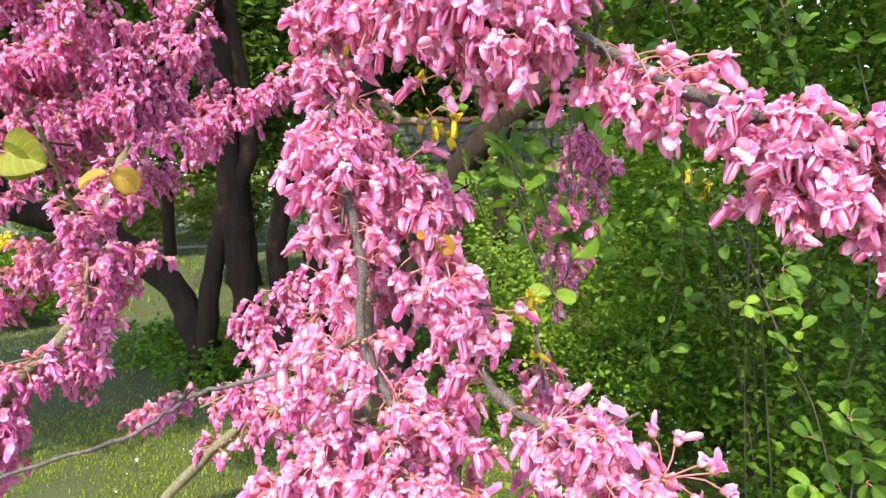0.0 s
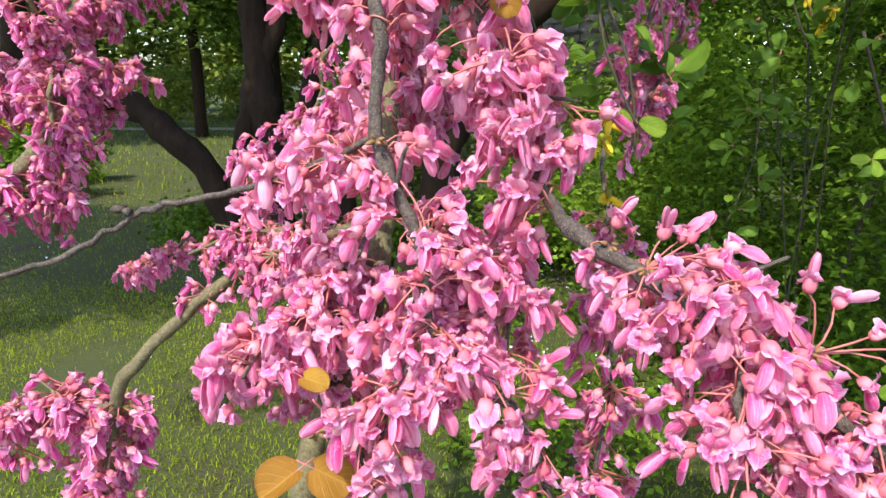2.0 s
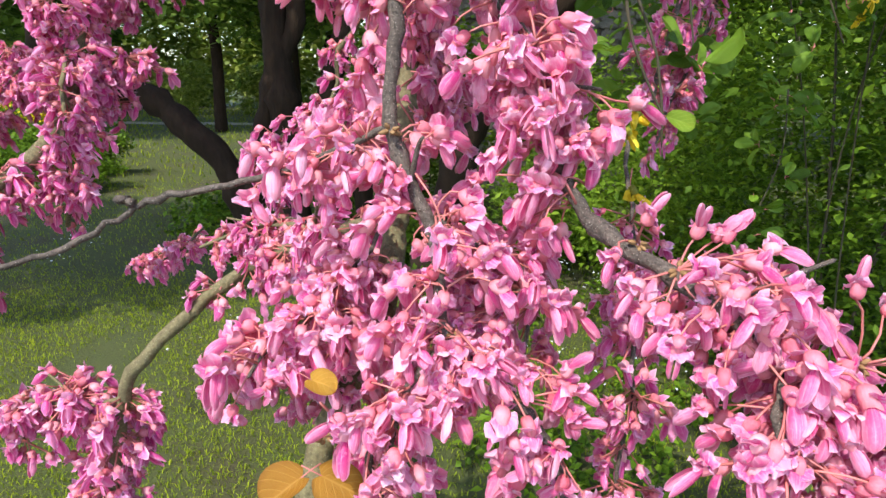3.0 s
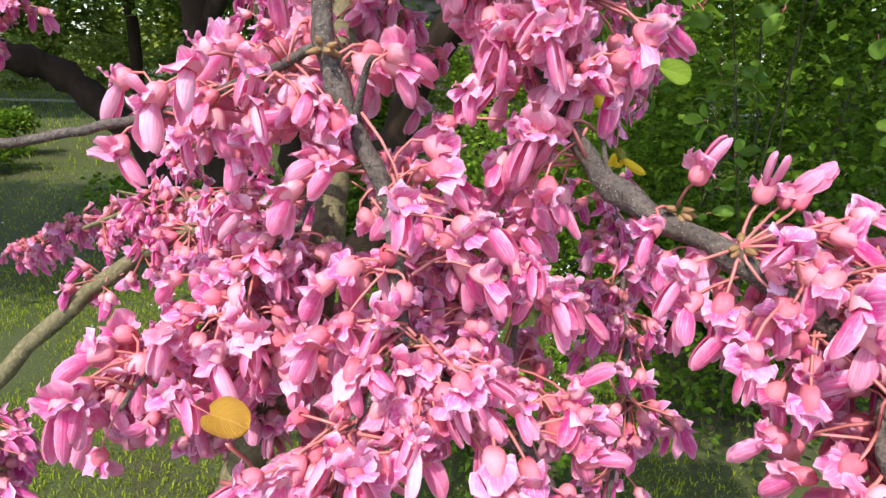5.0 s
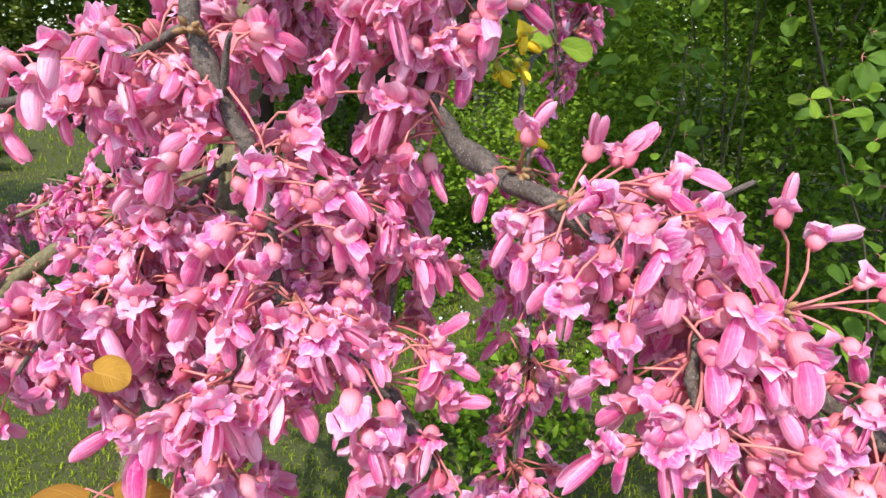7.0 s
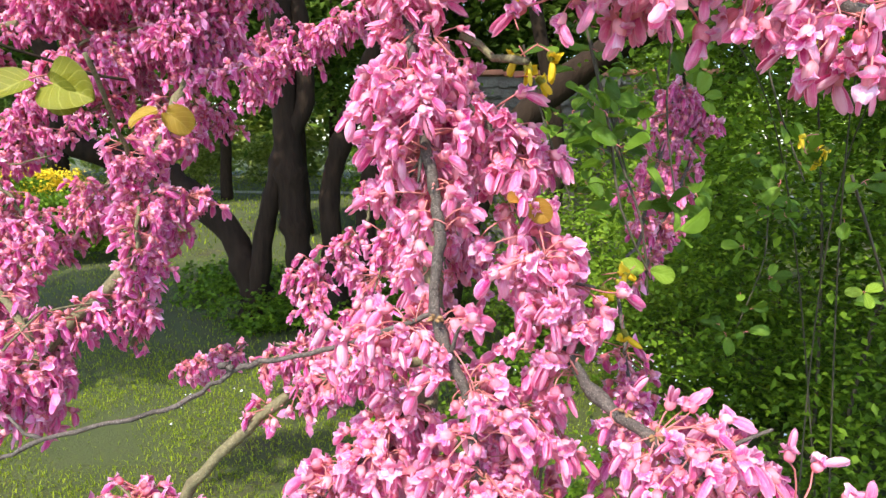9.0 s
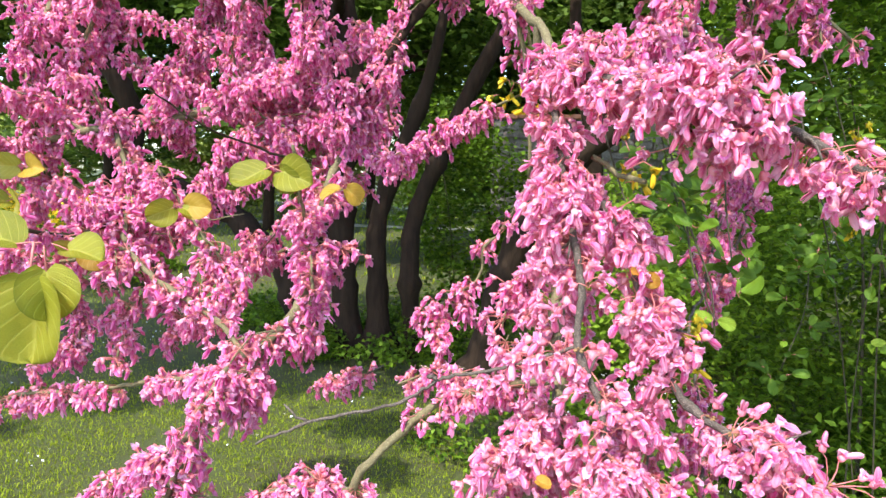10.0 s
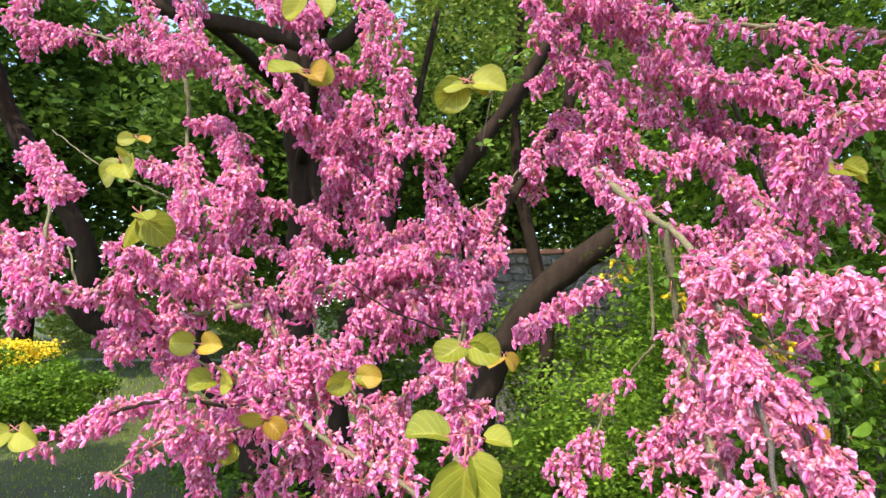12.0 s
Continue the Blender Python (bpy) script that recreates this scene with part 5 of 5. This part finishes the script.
low = Soup()
for _ in range(46):
    x, y = rng.uniform(-0.7, 2.6), rng.uniform(1.9, 5.6)
    leaves(low, (x, y, rng.uniform(0.08, 0.22)), (0.32, 0.32, rng.uniform(0.12, 0.3)), 330, 0.045, rng, 0, 14, 0.6)
for _ in range(26):
    x, y = rng.uniform(-3.2, -0.5), rng.uniform(4.3, 6.2)
    leaves(low, (x, y, rng.uniform(0.06, 0.2)), (0.3, 0.3, rng.uniform(0.1, 0.26)), 260, 0.055, rng, 0, 12, 0.6, 0.34)
tagged(new("ground_cover", low.mesh("ground_cover", [SHRUB])), "low lush green plants under the shrubs", "plants", kind="stuff")
specks = Soup()
for _ in range(16):
    x, y = rng.uniform(-0.1, 1.0), rng.uniform(2.2, 3.6)
    leaves(specks, (x, y, rng.uniform(0.3, 0.42)), (0.2, 0.2, 0.08), 11, 0.012, rng, 0, 8, 0.6, 0.5)
for _ in range(10):
    leaves(specks, (rng.uniform(-4, -1), rng.uniform(2.4, 5.5), 0.08), (0.3, 0.3, 0.02), 8, 0.016, rng, 0, 8, 0.6, 0.5)
tagged(new("meadow_flowers", specks.mesh("meadow_flowers", [WHITE])), "tiny white and pale blue meadow flowers", "flowers", kind="stuff")

# unseen canopy added above the redbud's stems to cast dappled shade
top = Soup()


def shade_clump(x, y, z, n, wide=0.9, tufts=26, loose=0.5):
    leaves(top, (x, y, z), (wide, wide * 0.9, 0.4), n, 0.07, rng, 0, tufts, loose, 0.36, True)


# added to shade the lawn, with gaps that let the sun through
for x, y, n in ((-3.4, 2.6, 3000), (-2.2, 2.2, 3000), (-3.3, 3.9, 3000), (-1.7, 3.8, 3000), (-5.3, 2.5, 3400), (-4.5, 2.2, 3400), (-5.9, 1.9, 2600), (-4.8, 1.4, 2600), (-4.0, 1.5, 2600), (-3.0, 1.5, 2000), (-6.3, 3.2, 2000), (-4.6, 3.6, 2000)):
    shade_clump(x, y, 4.6, n)
    shade_clump(x + 0.4, y - 0.3, 5.3, n // 2)
for x, y, n in ((-4.6, 0.5, 1700), (-2.5, 0.7, 1500), (-1.5, 1.1, 1300)):
    shade_clump(x, y, 4.3, int(n * 1.3), 0.78, 10, 0.3)
# added to shade the shrubs
for x, y, n in ((0.4, 0.6, 1500), (1.2, 0.9, 1500), (2.0, 0.7, 1500), (2.4, 1.9, 1500), (1.4, 1.9, 1500), (0.6, 1.5, 1200), (1.6, 1.3, 1500), (0.8, 1.0, 1200)):
    shade_clump(x, y, 4.0, n + 900, 0.9, 14, 0.36)
for x, y in ((1.0, 1.5), (2.0, 1.6), (2.8, 1.9)):
    shade_clump(x, y, 4.4, 2200)
# small unseen clump that shades the upper right sprays
shade_clump(-0.22, -0.36, 3.6, 400, 0.3)
crown = part("crown", top.mesh("crown", [PETAL]), tree, "unseen pink canopy added to shade lawn and shrubs", "stuff")
crown.matrix_parent_inverse = TREE_INV

# ---- garden wall and path ----
WALL = plain_material("old rubble stone", (0.08, 0.07, 0.06), (0.26, 0.24, 0.2), 9.0, 0.9, 0.8, 0.02)
MORTAR = plain_material("lime mortar", (0.12, 0.11, 0.09), (0.22, 0.2, 0.17), 14.0, 0.95, 0.5, 0.01)
TILE = plain_material("terracotta coping", (0.34, 0.13, 0.07), (0.5, 0.22, 0.13), 20.0, 0.85, 0.4, 0.006)
GRAVEL = plain_material("pale gravel path", (0.28, 0.25, 0.21), (0.46, 0.42, 0.36), 30.0, 0.95, 0.6, 0.01)


def block(x0, y0, z0, x1, y1, z1, bevel=0.0, seg=1):
    bm = bmesh.new()
    bmesh.ops.create_cube(bm, size=1.0, matrix=Matrix.Translation(((x0 + x1) / 2, (y0 + y1) / 2, (z0 + z1) / 2)) @ Matrix.Diagonal((x1 - x0, y1 - y0, z1 - z0, 1)))
    if bevel:
        bmesh.ops.bevel(bm, geom=bm.edges[:], offset=bevel, segments=seg, affect="EDGES")
    return bm


def from_bm(name, bm, mat):
    me = bpy.data.meshes.new(name)
    bm.to_mesh(me)
    bm.free()
    me.materials.append(mat)
    return me


wall = tagged(new("wall_garden", from_bm("wall_garden", block(-0.7, 7.85, 0, 2.4, 8.15, 2.3), MORTAR)), "old grey rubble stone garden wall", "wall", kind="structure")
STONES = [from_bm("stone", block(-0.5, -0.5, -0.5, 0.5, 0.5, 0.5, 0.12, 2), WALL) for _ in range(1)]
for row in range(11):
    x = -0.7 + rng.uniform(0, 0.05)
    z = 1.0 + row * 0.115
    while x < 2.2:
        w = rng.uniform(0.1, 0.26)
        st = part("stone", STONES[0], wall)
        st.matrix_local = pose(x + w / 2, 7.84 + rng.uniform(-0.015, 0.01), z + 0.06 + rng.gauss(0, 0.012), rng.gauss(0, 3), rng.gauss(0, 5), rng.gauss(0, 3)) @ Matrix.Diagonal((w - 0.012, 0.1, 0.105 + rng.uniform(-0.02, 0.02), 1))
        x += w
TILE_MESH = from_bm("coping_tile", block(-0.16, -0.22, 0, 0.16, 0.22, 0.06, 0.012, 2), TILE)
for k in range(10):
    tl = part("coping_tile", TILE_MESH, wall)
    tl.matrix_local = pose(-0.54 + 0.325 * k, 8.0, 2.302, rng.gauss(0, 1), rng.gauss(0, 1), rng.gauss(0, 1.5))

strip = Soup()
strip.add(*grid([[(x, 18.2 + w + 0.4 * math.sin(x * 0.15) + 0.08 * math.sin(x * 2.1 + w), 0.015) for w in (-0.45, 0.0, 0.45)] for x in np.linspace(-40, 20, 80)], 0))
tagged(new("path", strip.mesh("path", [GRAVEL])), "pale gravel path across the lawn", "path", kind="structure")
